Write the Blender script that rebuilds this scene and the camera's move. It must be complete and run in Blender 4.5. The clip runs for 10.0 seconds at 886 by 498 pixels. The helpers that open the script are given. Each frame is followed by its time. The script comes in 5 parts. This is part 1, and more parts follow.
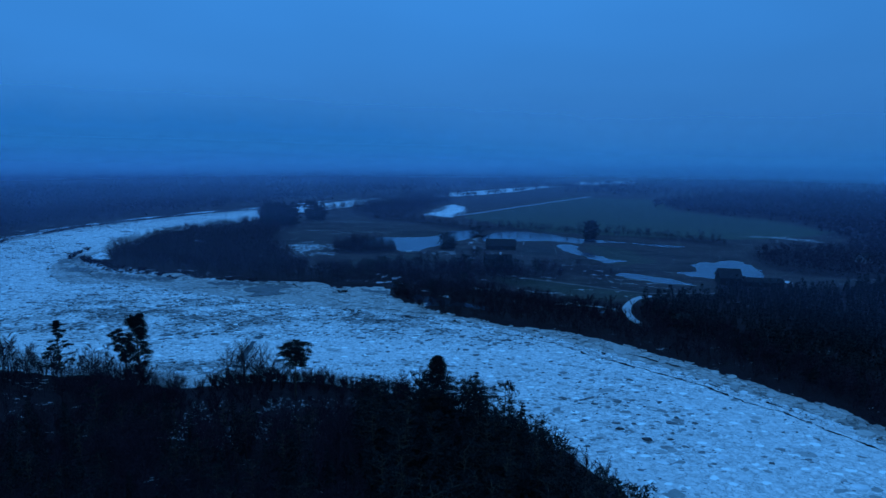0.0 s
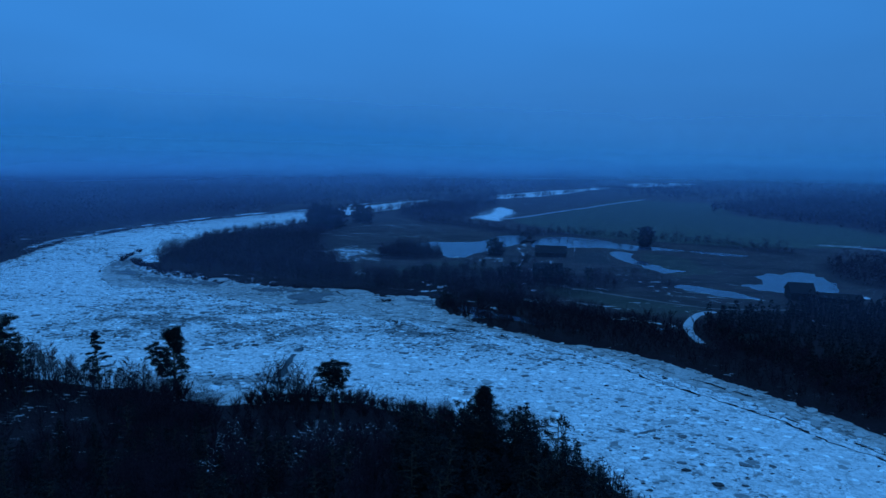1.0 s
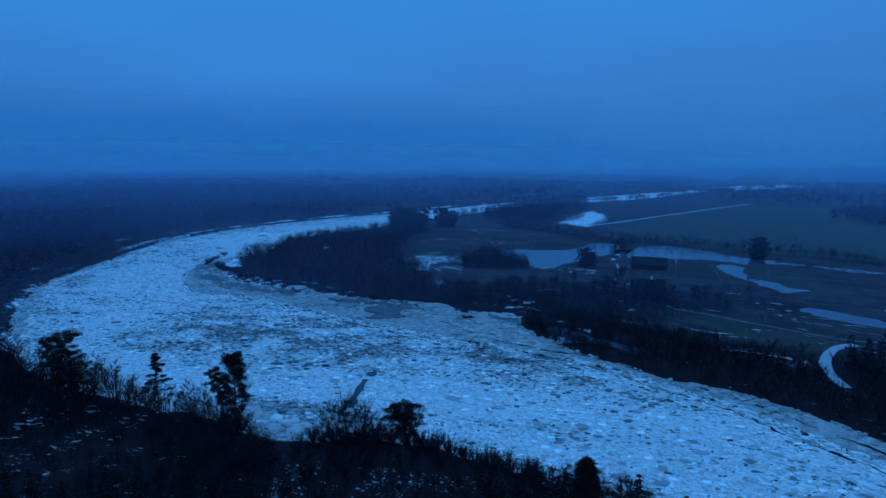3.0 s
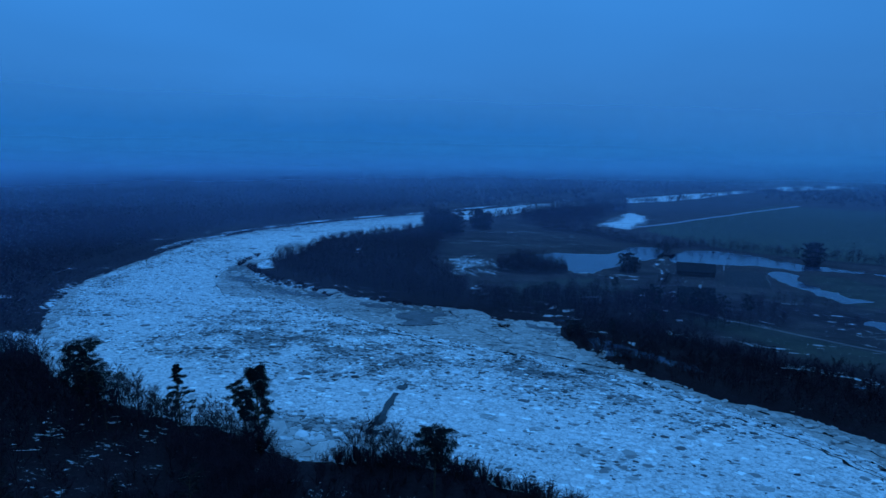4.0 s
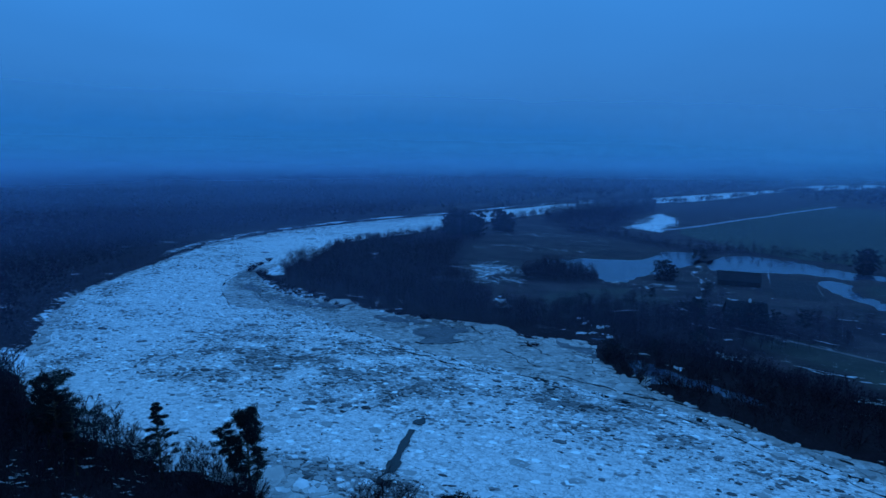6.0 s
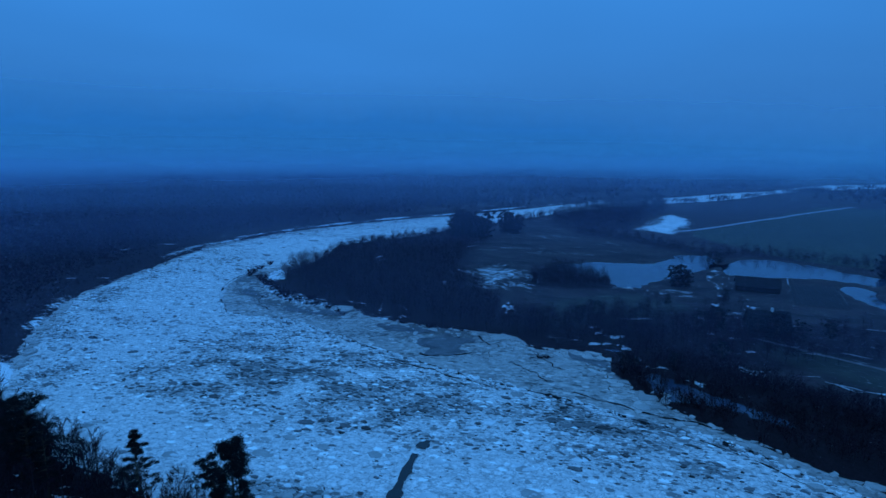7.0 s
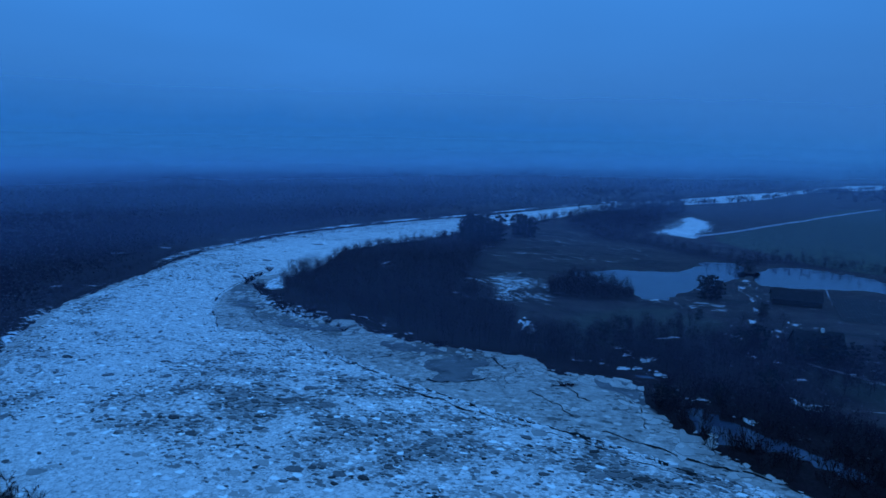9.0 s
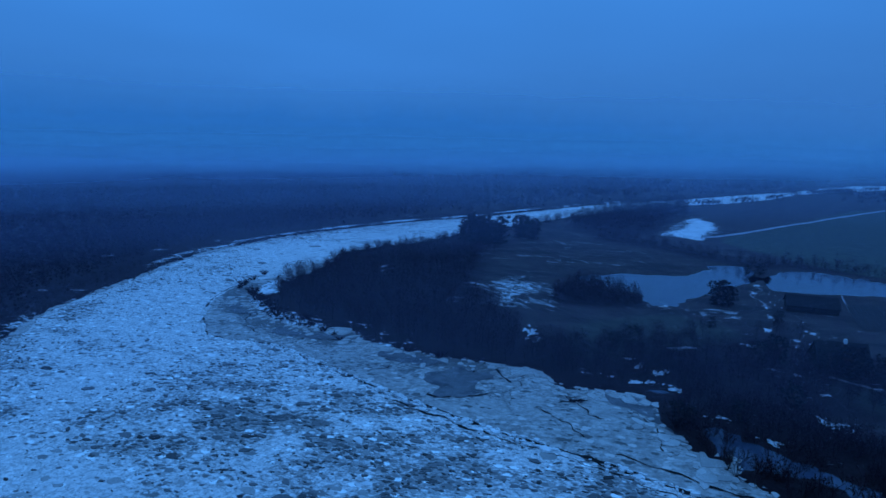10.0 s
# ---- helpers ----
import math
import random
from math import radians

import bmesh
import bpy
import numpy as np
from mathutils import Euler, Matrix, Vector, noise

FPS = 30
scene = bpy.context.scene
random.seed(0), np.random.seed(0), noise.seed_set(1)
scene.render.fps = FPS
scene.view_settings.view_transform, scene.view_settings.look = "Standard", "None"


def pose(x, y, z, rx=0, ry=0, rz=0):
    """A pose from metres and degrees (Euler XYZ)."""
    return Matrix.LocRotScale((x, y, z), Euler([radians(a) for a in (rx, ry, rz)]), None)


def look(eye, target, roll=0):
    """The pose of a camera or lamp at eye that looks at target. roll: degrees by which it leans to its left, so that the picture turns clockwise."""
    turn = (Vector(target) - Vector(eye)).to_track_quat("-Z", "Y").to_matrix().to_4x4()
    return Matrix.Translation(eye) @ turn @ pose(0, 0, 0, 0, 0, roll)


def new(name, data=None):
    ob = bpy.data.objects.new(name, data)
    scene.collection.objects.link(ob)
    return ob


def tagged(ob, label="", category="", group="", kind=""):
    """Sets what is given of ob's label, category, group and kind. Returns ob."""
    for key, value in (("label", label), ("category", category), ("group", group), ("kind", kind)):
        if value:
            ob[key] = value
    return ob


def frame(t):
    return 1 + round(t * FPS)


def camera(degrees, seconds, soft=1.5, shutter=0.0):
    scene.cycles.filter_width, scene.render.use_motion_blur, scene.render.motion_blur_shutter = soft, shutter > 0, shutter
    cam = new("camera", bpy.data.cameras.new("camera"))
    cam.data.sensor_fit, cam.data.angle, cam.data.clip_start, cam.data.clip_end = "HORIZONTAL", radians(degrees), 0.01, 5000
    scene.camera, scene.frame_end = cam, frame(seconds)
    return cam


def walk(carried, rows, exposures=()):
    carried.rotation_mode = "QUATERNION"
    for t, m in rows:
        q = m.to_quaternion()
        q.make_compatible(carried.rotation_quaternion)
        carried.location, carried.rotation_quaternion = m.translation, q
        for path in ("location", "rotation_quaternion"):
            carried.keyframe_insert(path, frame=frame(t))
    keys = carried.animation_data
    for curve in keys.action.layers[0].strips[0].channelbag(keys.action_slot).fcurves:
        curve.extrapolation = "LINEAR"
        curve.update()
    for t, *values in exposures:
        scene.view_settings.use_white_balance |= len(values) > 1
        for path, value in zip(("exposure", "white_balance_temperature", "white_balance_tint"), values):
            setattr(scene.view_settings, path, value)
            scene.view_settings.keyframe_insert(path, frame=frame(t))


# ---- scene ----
cam = camera(72.9, 10.0, soft=1.5)
PATH = [
    (0, (1.202, -0.219, 58.257), (1.195, 1.757, 57.948), 0.8),
    (0.5, (1.134, 4.623, 59.202), (1.052, 6.597, 58.892), 0.8),
    (1, (0.788, 10.041, 60.293), (0.625, 12.01, 59.982), 0.8),
    (1.5, (0.306, 14.953, 60.78), (0.071, 16.914, 60.467), 0.7),
    (2, (-0.617, 20.433, 61.214), (-0.93, 22.384, 60.901), 0.7),
    (2.5, (-1.428, 25.155, 61.582), (-1.803, 27.094, 61.267), 0.7),
    (3, (-2.538, 30.36, 61.837), (-2.976, 32.286, 61.523), 0.6),
    (4.5, (-6.791, 44.658, 62.657), (-7.373, 46.545, 62.337), 0.6),
    (5, (-8.616, 49.898, 62.901), (-9.212, 51.78, 62.58), 0.5),
    (5.5, (-10.349, 54.519, 62.998), (-10.95, 56.398, 62.675), 0.5),
    (7, (-15.061, 69.361, 63.928), (-15.69, 71.231, 63.599), 0.5),
    (7.5, (-16.819, 73.889, 64.302), (-17.455, 75.756, 63.971), 0.5),
    (8, (-18.858, 79.192, 64.675), (-19.503, 81.056, 64.342), 0.6),
    (8.5, (-20.66, 83.979, 64.732), (-21.312, 85.84, 64.397), 0.6),
    (9, (-22.277, 89.292, 64.487), (-22.935, 91.151, 64.153), 0.6),
    (9.5, (-24.097, 93.681, 64.64), (-24.754, 95.54, 64.304), 0.7),
    (10, (-26.155, 98.891, 64.717), (-26.812, 100.749, 64.38), 0.7),
]
walk(cam, [(t, look(eye, target, roll)) for t, eye, target, roll in PATH],
     exposures=[(0.0, 0.09, 6500, 13), (7.0, 0.08, 6500, 14), (10.0, 0.07, 6500, 22)])

# ---- world and light ----
world = bpy.data.worlds.new("world")
scene.world = world
world.use_nodes = True
wn, wl = world.node_tree.nodes, world.node_tree.links
wn.clear()
w_out = wn.new("ShaderNodeOutputWorld")
w_bg = wn.new("ShaderNodeBackground")
w_sky = wn.new("ShaderNodeTexSky")
w_sky.sky_type, w_sky.sun_disc = "NISHITA", False
w_sky.sun_elevation, w_sky.sun_rotation = radians(38), radians(200)
w_co = wn.new("ShaderNodeTexCoord")
w_sep = wn.new("ShaderNodeSeparateXYZ")
w_ramp = wn.new("ShaderNodeValToRGB")          # overcast dusk sky, brighter overhead
els = w_ramp.color_ramp.elements
els[0].position, els[0].color = 0.0, (0.0165, 0.150, 0.470, 1)
els[1].position, els[1].color = 1.0, (0.088, 0.46, 1.20, 1)
for pos, col in ((0.045, (0.0185, 0.163, 0.500, 1)), (0.13, (0.0235, 0.189, 0.560, 1)), (0.24, (0.0305, 0.224, 0.645, 1)), (0.5, (0.056, 0.33, 0.90, 1))):
    els.new(pos).color = col
w_map = wn.new("ShaderNodeMapping")
w_map.inputs["Scale"].default_value = (1.0, 1.0, 3.2)
w_map.inputs["Location"].default_value = (0.35, 0.2, 0.6)
w_noise = wn.new("ShaderNodeTexNoise")
w_noise.inputs["Scale"].default_value, w_noise.inputs["Detail"].default_value = 1.5, 3.0
w_noise.inputs["Roughness"].default_value = 0.45
w_amt = wn.new("ShaderNodeMapRange")
w_amt.inputs[1].default_value, w_amt.inputs[2].default_value = 0.3, 0.7
w_amt.inputs[3].default_value, w_amt.inputs[4].default_value = 0.91, 1.09
w_mul = wn.new("ShaderNodeVectorMath")
w_mul.operation = "SCALE"
w_mix = wn.new("ShaderNodeMix")
w_mix.data_type = "RGBA"
w_mix.inputs[0].default_value = 0.002          # the clear sky above the cloud shows faintly
wl.new(w_co.outputs["Generated"], w_sep.inputs[0])
wl.new(w_sep.outputs[2], w_ramp.inputs[0])
wl.new(w_co.outputs["Generated"], w_map.inputs[0])
wl.new(w_map.outputs[0], w_noise.inputs["Vector"])
wl.new(w_noise.outputs[0], w_amt.inputs[0])
wl.new(w_ramp.outputs[0], w_mul.inputs[0])
wl.new(w_amt.outputs[0], w_mul.inputs["Scale"])
wl.new(w_mul.outputs[0], w_mix.inputs[6])
wl.new(w_sky.outputs[0], w_mix.inputs[7])
wl.new(w_mix.outputs[2], w_bg.inputs[0])
wl.new(w_bg.outputs[0], w_out.inputs[0])
w_bg.inputs[1].default_value = 1.0

sun_data = bpy.data.lights.new("sun", "SUN")
sun_data.energy, sun_data.angle, sun_data.color = 0.25, radians(40), (0.10, 0.42, 1.0)
sun = new("sun", sun_data)
sun.matrix_world = look((0, 0, 0), (0.25, -0.7, -1.0))


# ---- numbers on the plan ----
def hashed(ix, iy, seed):
    v = (ix.astype(np.int64) * 374761393 + iy.astype(np.int64) * 668265263 + seed * 982451653) & 0xFFFFFFFF
    v = ((v ^ (v >> 13)) * 1274126177) & 0xFFFFFFFF
    return ((v ^ (v >> 16)) & 0xFFFF) / 65535.0


def value_noise(x, y, seed=0):
    ix, iy = np.floor(x), np.floor(y)
    fx, fy = x - ix, y - iy
    fx, fy = fx * fx * (3 - 2 * fx), fy * fy * (3 - 2 * fy)
    a, b = hashed(ix, iy, seed), hashed(ix + 1, iy, seed)
    c, d = hashed(ix, iy + 1, seed), hashed(ix + 1, iy + 1, seed)
    return (a * (1 - fx) + b * fx) * (1 - fy) + (c * (1 - fx) + d * fx) * fy


def fbm(x, y, size, octaves=4, seed=0):
    """Noise from -1 to 1 whose largest forms are size metres wide."""
    total, amp, norm = 0.0, 1.0, 0.0
    for k in range(octaves):
        total = total + amp * (2 * value_noise(x / size * 2 ** k, y / size * 2 ** k, seed + 17 * k) - 1)
        norm += amp
        amp *= 0.5
    return total / norm


def curve(points, closed=True, steps=5):
    """A smooth line through the points (Catmull-Rom)."""
    p = np.array(points, float)
    n = len(p)
    out = []
    for i in range(n if closed else n - 1):
        a, b, c, d = (p[(i + k) % n] if closed else p[min(max(i + k, 0), n - 1)] for k in (-1, 0, 1, 2))
        for s in range(steps):
            u = s / steps
            out.append(0.5 * (2 * b + (c - a) * u + (2 * a - 5 * b + 4 * c - d) * u * u + (3 * b - a - 3 * c + d) * u ** 3))
    if not closed:
        out.append(p[-1])
    return np.array(out)


def line_distance(x, y, line, closed):
    best = np.full(np.shape(x), 1e9)
    m = len(line)
    for i in range(m if closed else m - 1):
        (ax, ay), (bx, by) = line[i], line[(i + 1) % m]
        dx, dy = bx - ax, by - ay
        u = np.clip(((x - ax) * dx + (y - ay) * dy) / (dx * dx + dy * dy + 1e-9), 0, 1)
        best = np.minimum(best, (x - ax - u * dx) ** 2 + (y - ay - u * dy) ** 2)
    return np.sqrt(best)


def inside(x, y, line):
    hit = np.zeros(np.shape(x), bool)
    m = len(line)
    for i in range(m):
        (ax, ay), (bx, by) = line[i], line[(i + 1) % m]
        cross = (ay > y) != (by > y)
        hit ^= cross & (x < (bx - ax) * (y - ay) / (by - ay + 1e-12) + ax)
    return hit


def signed(x, y, line):
    """Distance to a closed line: negative inside."""
    d = line_distance(x, y, line, True)
    return np.where(inside(x, y, line), -d, d)


def smooth(v, a, b):
    u = np.clip((v - a) / (b - a), 0, 1)
    return u * u * (3 - 2 * u)


NEAR_BANK = [(330, -420), (180, -130), (100, -20), (62, 40), (40, 82), (24, 114), (10, 128), (-8, 138.5), (-24, 144.5), (-38, 147),
             (-52, 144), (-65, 140.5), (-78, 145.5), (-92, 148), (-110, 150), (-130, 154), (-152, 161), (-168, 171)]
OUTER_BANK = [(-185, 187), (-204, 203), (-223, 227), (-247, 262), (-262, 316), (-277, 366), (-279, 405), (-272, 455),
              (-259, 498), (-242, 538), (-214, 592), (-184, 628), (-161, 676), (-132, 732), (-95, 804), (-40, 880), (38, 985),
              (106, 1085), (185, 1192), (300, 1390), (420, 1500)]
FAR_INNER = [(450, 1440), (330, 1300), (256, 1228), (168, 1105), (122, 1008), (60, 905), (0, 850), (-50, 775), (-92, 690), (-122, 620), (-145, 560)]
INNER_BANK = [(-160, 530), (-170, 492), (-178, 468), (-192, 448), (-204, 406), (-191, 369), (-192, 343), (-197, 330), (-185, 303),
              (-173, 292), (-152, 280), (-137, 278), (-126, 282), (-115, 271), (-97, 268), (-71, 265), (-56, 266), (-47, 255),
              (-34, 258), (-24, 255), (-20, 239.5), (-9.5, 224.5), (3, 214.5), (23, 201), (42.5, 193.5), (58, 180), (70.5, 165), (80.5, 153),
              (88.5, 141), (95.5, 130), (100, 118), (131, 62), (190, -20), (300, -140), (460, -420)]
RIVER = curve(NEAR_BANK + OUTER_BANK + FAR_INNER + INNER_BANK, True, 4)
SHELF_LINE = [(-206, 332), (-204, 312), (-192, 287), (-167, 259), (-138, 258.5), (-120, 250), (-102, 243), (-87, 236.5), (-70, 230.5),
              (-52, 225), (-33, 220.5), (-14, 214), (3, 209.5), (22, 197), (40, 184.5), (54, 169.5), (66, 158), (78, 143), (87.5, 130), (95, 117), (118, 70)]
NEAR_LAND = curve(NEAR_BANK + [(-215, 195), (-262, 240), (-600, 240), (-1500, -1200), (200, -1500)], True, 3)
PONDS = {
    "big": [(-62, 402), (-42, 418), (-24, 421), (-5, 429), (6, 457), (21, 466), (26, 443), (21, 420), (0, 388), (-10, 367), (-25, 355), (-31, 368), (-46, 384)],
    "east": [(27, 409), (29, 438), (46, 461), (72, 458), (92, 437), (112, 422), (130, 412), (150, 402), (160, 394), (148, 390), (130, 397), (108, 405), (90, 404), (68, 411), (44, 406)],
    "ditch": [(72, 384), (84, 396), (88, 366), (95, 346), (107, 333), (90, 328), (80, 347)],
    "puddle": [(84, 292), (100, 297), (115, 282), (118, 269), (100, 276)],
    "flood": [(-15.6, 245), (-7.6, 244.9), (-1.8, 239.3), (5.1, 237.9), (13, 235), (23, 229), (27, 219), (20, 213), (6, 221.7), (-1.2, 224.7), (-7.3, 226.5), (-12.3, 231)],
    "inlet": [(-30.9, 264.2), (-24.3, 268), (-19.1, 264.6), (-18.5, 260), (-25.5, 260.5)],
    "slough": [(48.5, 240), (52.5, 241), (53, 234), (48.5, 232)],
    "pool": [(59.6, 226), (65, 229), (65.5, 223.3), (59.5, 219.5)],
    "meadow": [(116, 305), (128, 308), (138, 330), (170, 338), (168, 303), (156, 288), (136, 287), (124, 292)],
}
PONDS = {k: curve(v, True, 4) for k, v in PONDS.items()}
FIELD = curve([(20, 566), (60, 640), (138, 785), (188, 868), (246, 850), (292, 832), (282, 756), (260, 676), (285, 620), (320, 560), (300, 470), (200, 428), (96, 452), (60, 485), (30, 530)], True, 4)
SNOW = {
    "meadow": [(-105, 367), (-98, 384), (-70, 382), (-64, 366), (-71, 346), (-73, 331), (-90, 327), (-96, 347)],
    "far": [(-31, 552), (-22, 615), (-8, 685), (12, 722), (26, 690), (34, 645), (26, 592), (8, 552), (-10, 562)],
    "patch": [(-68, 296), (-63, 306), (-56, 300), (-55, 288), (-62, 283)],
    "strip": [(40, 224), (52, 243), (66, 234), (82, 222), (62, 216)],
    "pond_edge": [(-34, 352), (-22, 358), (-6, 356), (4, 348), (-10, 346)],
    "field_edge": [(-120, 505), (-85, 512), (-62, 522), (-58, 510), (-90, 497)],
    "shore_a": [(-28, 262), (-14, 262), (-6, 255), (-14, 248), (-24, 255)],
    "right_strip": [(222, 448), (250, 454), (266, 440), (268, 420), (258, 420), (246, 438)],
    "house": [(12, 318), (20, 335), (30, 330), (28, 312)],
    "tip": [(-183, 306), (-196, 318), (-199, 335), (-194, 352), (-200, 378), (-204, 402), (-197, 400), (-190, 372), (-186, 350), (-184, 330), (-176, 316)],
    "beach": [(-186, 190), (-174, 186), (-168, 177), (-192, 172), (-204, 188)],
}
SNOW = {k: curve(v, True, 3) for k, v in SNOW.items()}
PLOUGH = np.array([(47, 347), (67, 347), (72, 389), (52, 387)], float)
TRACKS = {
    "snowy": curve([(88, 246), (80, 240), (72, 226), (69, 214), (69, 203)], False, 6),
    "lane": curve([(24, 290), (44, 276), (66, 262), (90, 251), (124, 254)], False, 6),
    "far": curve([(8, 572), (30, 596), (85, 682), (153, 789), (212, 876)], False, 6),
}
WOODS = {
    "peninsula": [(-180, 317), (-189, 337), (-190, 357), (-193, 379), (-197, 405), (-186, 447), (-170, 470), (-160, 510), (-140, 520), (-120, 480),
                  (-118, 430), (-110, 395), (-103, 350), (-80, 322), (-70, 300), (-50, 285), (-40, 268), (-56, 263), (-97, 269),
                  (-113, 274), (-126, 283), (-150, 290), (-165, 299)],
    "shore": [(-16, 262), (10, 258), (32, 240), (48, 222), (66, 205), (92, 190), (112, 150), (108, 120), (88, 124), (70, 150), (54, 172),
              (38, 186), (18, 196), (-2, 213), (-18, 232)],
    "pine_wood": [(76, 228), (118, 250), (128, 262), (165, 262), (212, 280), (262, 300), (268, 250), (190, 120), (150, 90), (120, 92), (100, 140), (84, 180)],
    "far_clump": [(-92, 606), (-63, 552), (-30, 577), (-12, 680), (6, 745), (4, 842), (-24, 816), (-56, 756), (-76, 712), (-84, 664)],
    "brown_wood": [(262, 740), (266, 680), (282, 600), (322, 555), (304, 474), (296, 420), (330, 380), (700, 420), (900, 900), (500, 950)],
    "pond_row": [(-62, 532), (-28, 512), (26, 462), (48, 472), (98, 450), (142, 432), (186, 402), (190, 415), (140, 446), (98, 464), (50, 486), (24, 478), (-26, 526), (-60, 546)],
    "right_wood": [(178, 330), (196, 372), (228, 384), (258, 392), (290, 414), (330, 380), (430, 260), (300, 220), (264, 302), (214, 292), (184, 300)],
    "belt": [(-4, 262), (12, 256), (24, 247), (46, 239), (70, 231), (86, 220), (96, 200), (92, 190), (66, 203), (44, 214), (24, 232), (6, 246), (-8, 256)],
    "thicket": [(-60, 392), (-40, 380), (-27, 358), (-36, 347), (-62, 345), (-66, 362), (-60, 380)],
    "point": [(-58, 268), (-32, 258), (-14, 260), (-6, 274), (-20, 292), (-45, 296), (-62, 288)],
    "lane_row": [(38, 308), (56, 318), (78, 312), (90, 296), (78, 284), (66, 296), (50, 302)],
    "farm": [(-40, 300), (-10, 318), (16, 330), (40, 312), (60, 285), (30, 262), (-6, 268), (-30, 280)],
}
WOODS = {k: curve(v, True, 3) for k, v in WOODS.items()}


def height(x, y):
    x, y = np.asarray(x, float), np.asarray(y, float)
    d = signed(x, y, RIVER) + 1.6 * fbm(x, y, 14, 3, 5) + 0.9 * fbm(x, y, 4, 2, 9)
    land = 1.0 + 0.45 * fbm(x, y, 60, 3, 3) + 0.15 * fbm(x, y, 9, 3, 4)
    near = -signed(x, y, NEAR_LAND)
    land = land + 2.2 * smooth(near, 30, 90)
    land = land + 2.5 * smooth(d, 60, 400) * (x < -150) + 1.5 * smooth(y, 900, 2500) * fbm(x, y, 700, 2, 8)
    for line in PONDS.values():
        narrow = 1.6 if len(line) < 34 else 0.0
        dp = signed(x, y, line) + narrow + 5.0 * fbm(x, y, 18, 3, 21) + 4.0 * fbm(x, y * 1.5, 7, 3, 22)
        dp = dp + 1.8
        land = np.where(dp < 4, np.minimum(land, 0.25 + (land - 0.25) * smooth(dp, -1.5, 4)), land)
    return -1.2 + (land + 1.2) * smooth(d, -3.5, 2.5)


# ---- materials ----
def material(name):
    m = bpy.data.materials.new(name)
    m.use_nodes = True
    return m, m.node_tree.nodes, m.node_tree.links, m.node_tree.nodes["Principled BSDF"]


def noise_node(n, l, scale, detail=4.0, rough=0.6, stretch=None, turn=0.0):
    geo = n.new("ShaderNodeNewGeometry")
    tex = n.new("ShaderNodeTexNoise")
    tex.inputs["Scale"].default_value, tex.inputs["Detail"].default_value, tex.inputs["Roughness"].default_value = scale, detail, rough
    mp = n.new("ShaderNodeMapping")
    mp.inputs["Scale"].default_value = stretch or (1, 1, 1)
    mp.inputs["Rotation"].default_value = (0, 0, turn)
    l.new(geo.outputs["Position"], mp.inputs[0])
    l.new(mp.outputs[0], tex.inputs["Vector"])
    return tex.outputs[0]


def ramp(n, l, value, stops):
    r = n.new("ShaderNodeValToRGB")
    e = r.color_ramp.elements
    e[0].position, e[0].color = stops[0][0], (*stops[0][1], 1)
    e[1].position, e[1].color = stops[-1][0], (*stops[-1][1], 1)
    for p, c in stops[1:-1]:
        e.new(p).color = (*c, 1)
    l.new(value, r.inputs[0])
    return r.outputs[0]


def mix(n, l, fac, a, b, kind="MIX"):
    m = n.new("ShaderNodeMix")
    m.data_type, m.blend_type = "RGBA", kind
    for k, v in ((0, fac), (6, a), (7, b)):
        if isinstance(v, (int, float)):
            m.inputs[k].default_value = v
        elif isinstance(v, tuple):
            m.inputs[k].default_value = (*v, 1)
        else:
            l.new(v, m.inputs[k])
    return m.outputs[2]


def bump(n, l, p, value, strength, distance):
    b = n.new("ShaderNodeBump")
    b.inputs["Strength"].default_value, b.inputs["Distance"].default_value = strength, distance
    l.new(value, b.inputs["Height"])
    l.new(b.outputs[0], p.inputs["Normal"])


def rough_material(name, dark, light, scale, rough=0.9, relief=0.05, large=None, island=0.0, specular=0.3):
    """Two tones in grain, a slow third variation, and a little change from piece to piece."""
    m, n, l, p = material(name)
    grain = noise_node(n, l, scale, 5, 0.65)
    col = ramp(n, l, grain, [(0.3, dark), (0.72, light)])
    if large:
        col = mix(n, l, ramp(n, l, noise_node(n, l, large, 3), [(0.35, (0, 0, 0)), (0.65, (1, 1, 1))]), col, tuple(0.6 * c for c in light))
    if island:
        geo = n.new("ShaderNodeNewGeometry")
        v = n.new("ShaderNodeMapRange")
        v.inputs[3].default_value, v.inputs[4].default_value = 1 - island, 1 + island
        l.new(geo.outputs["Random Per Island"], v.inputs[0])
        s = n.new("ShaderNodeVectorMath")
        s.operation = "SCALE"
        l.new(col, s.inputs[0])
        l.new(v.outputs[0], s.inputs["Scale"])
        col = s.outputs[0]
    l.new(col, p.inputs["Base Color"])
    p.inputs["Roughness"].default_value = rough
    p.inputs["Specular IOR Level"].default_value = specular
    bump(n, l, p, grain, 0.6, relief)
    return m


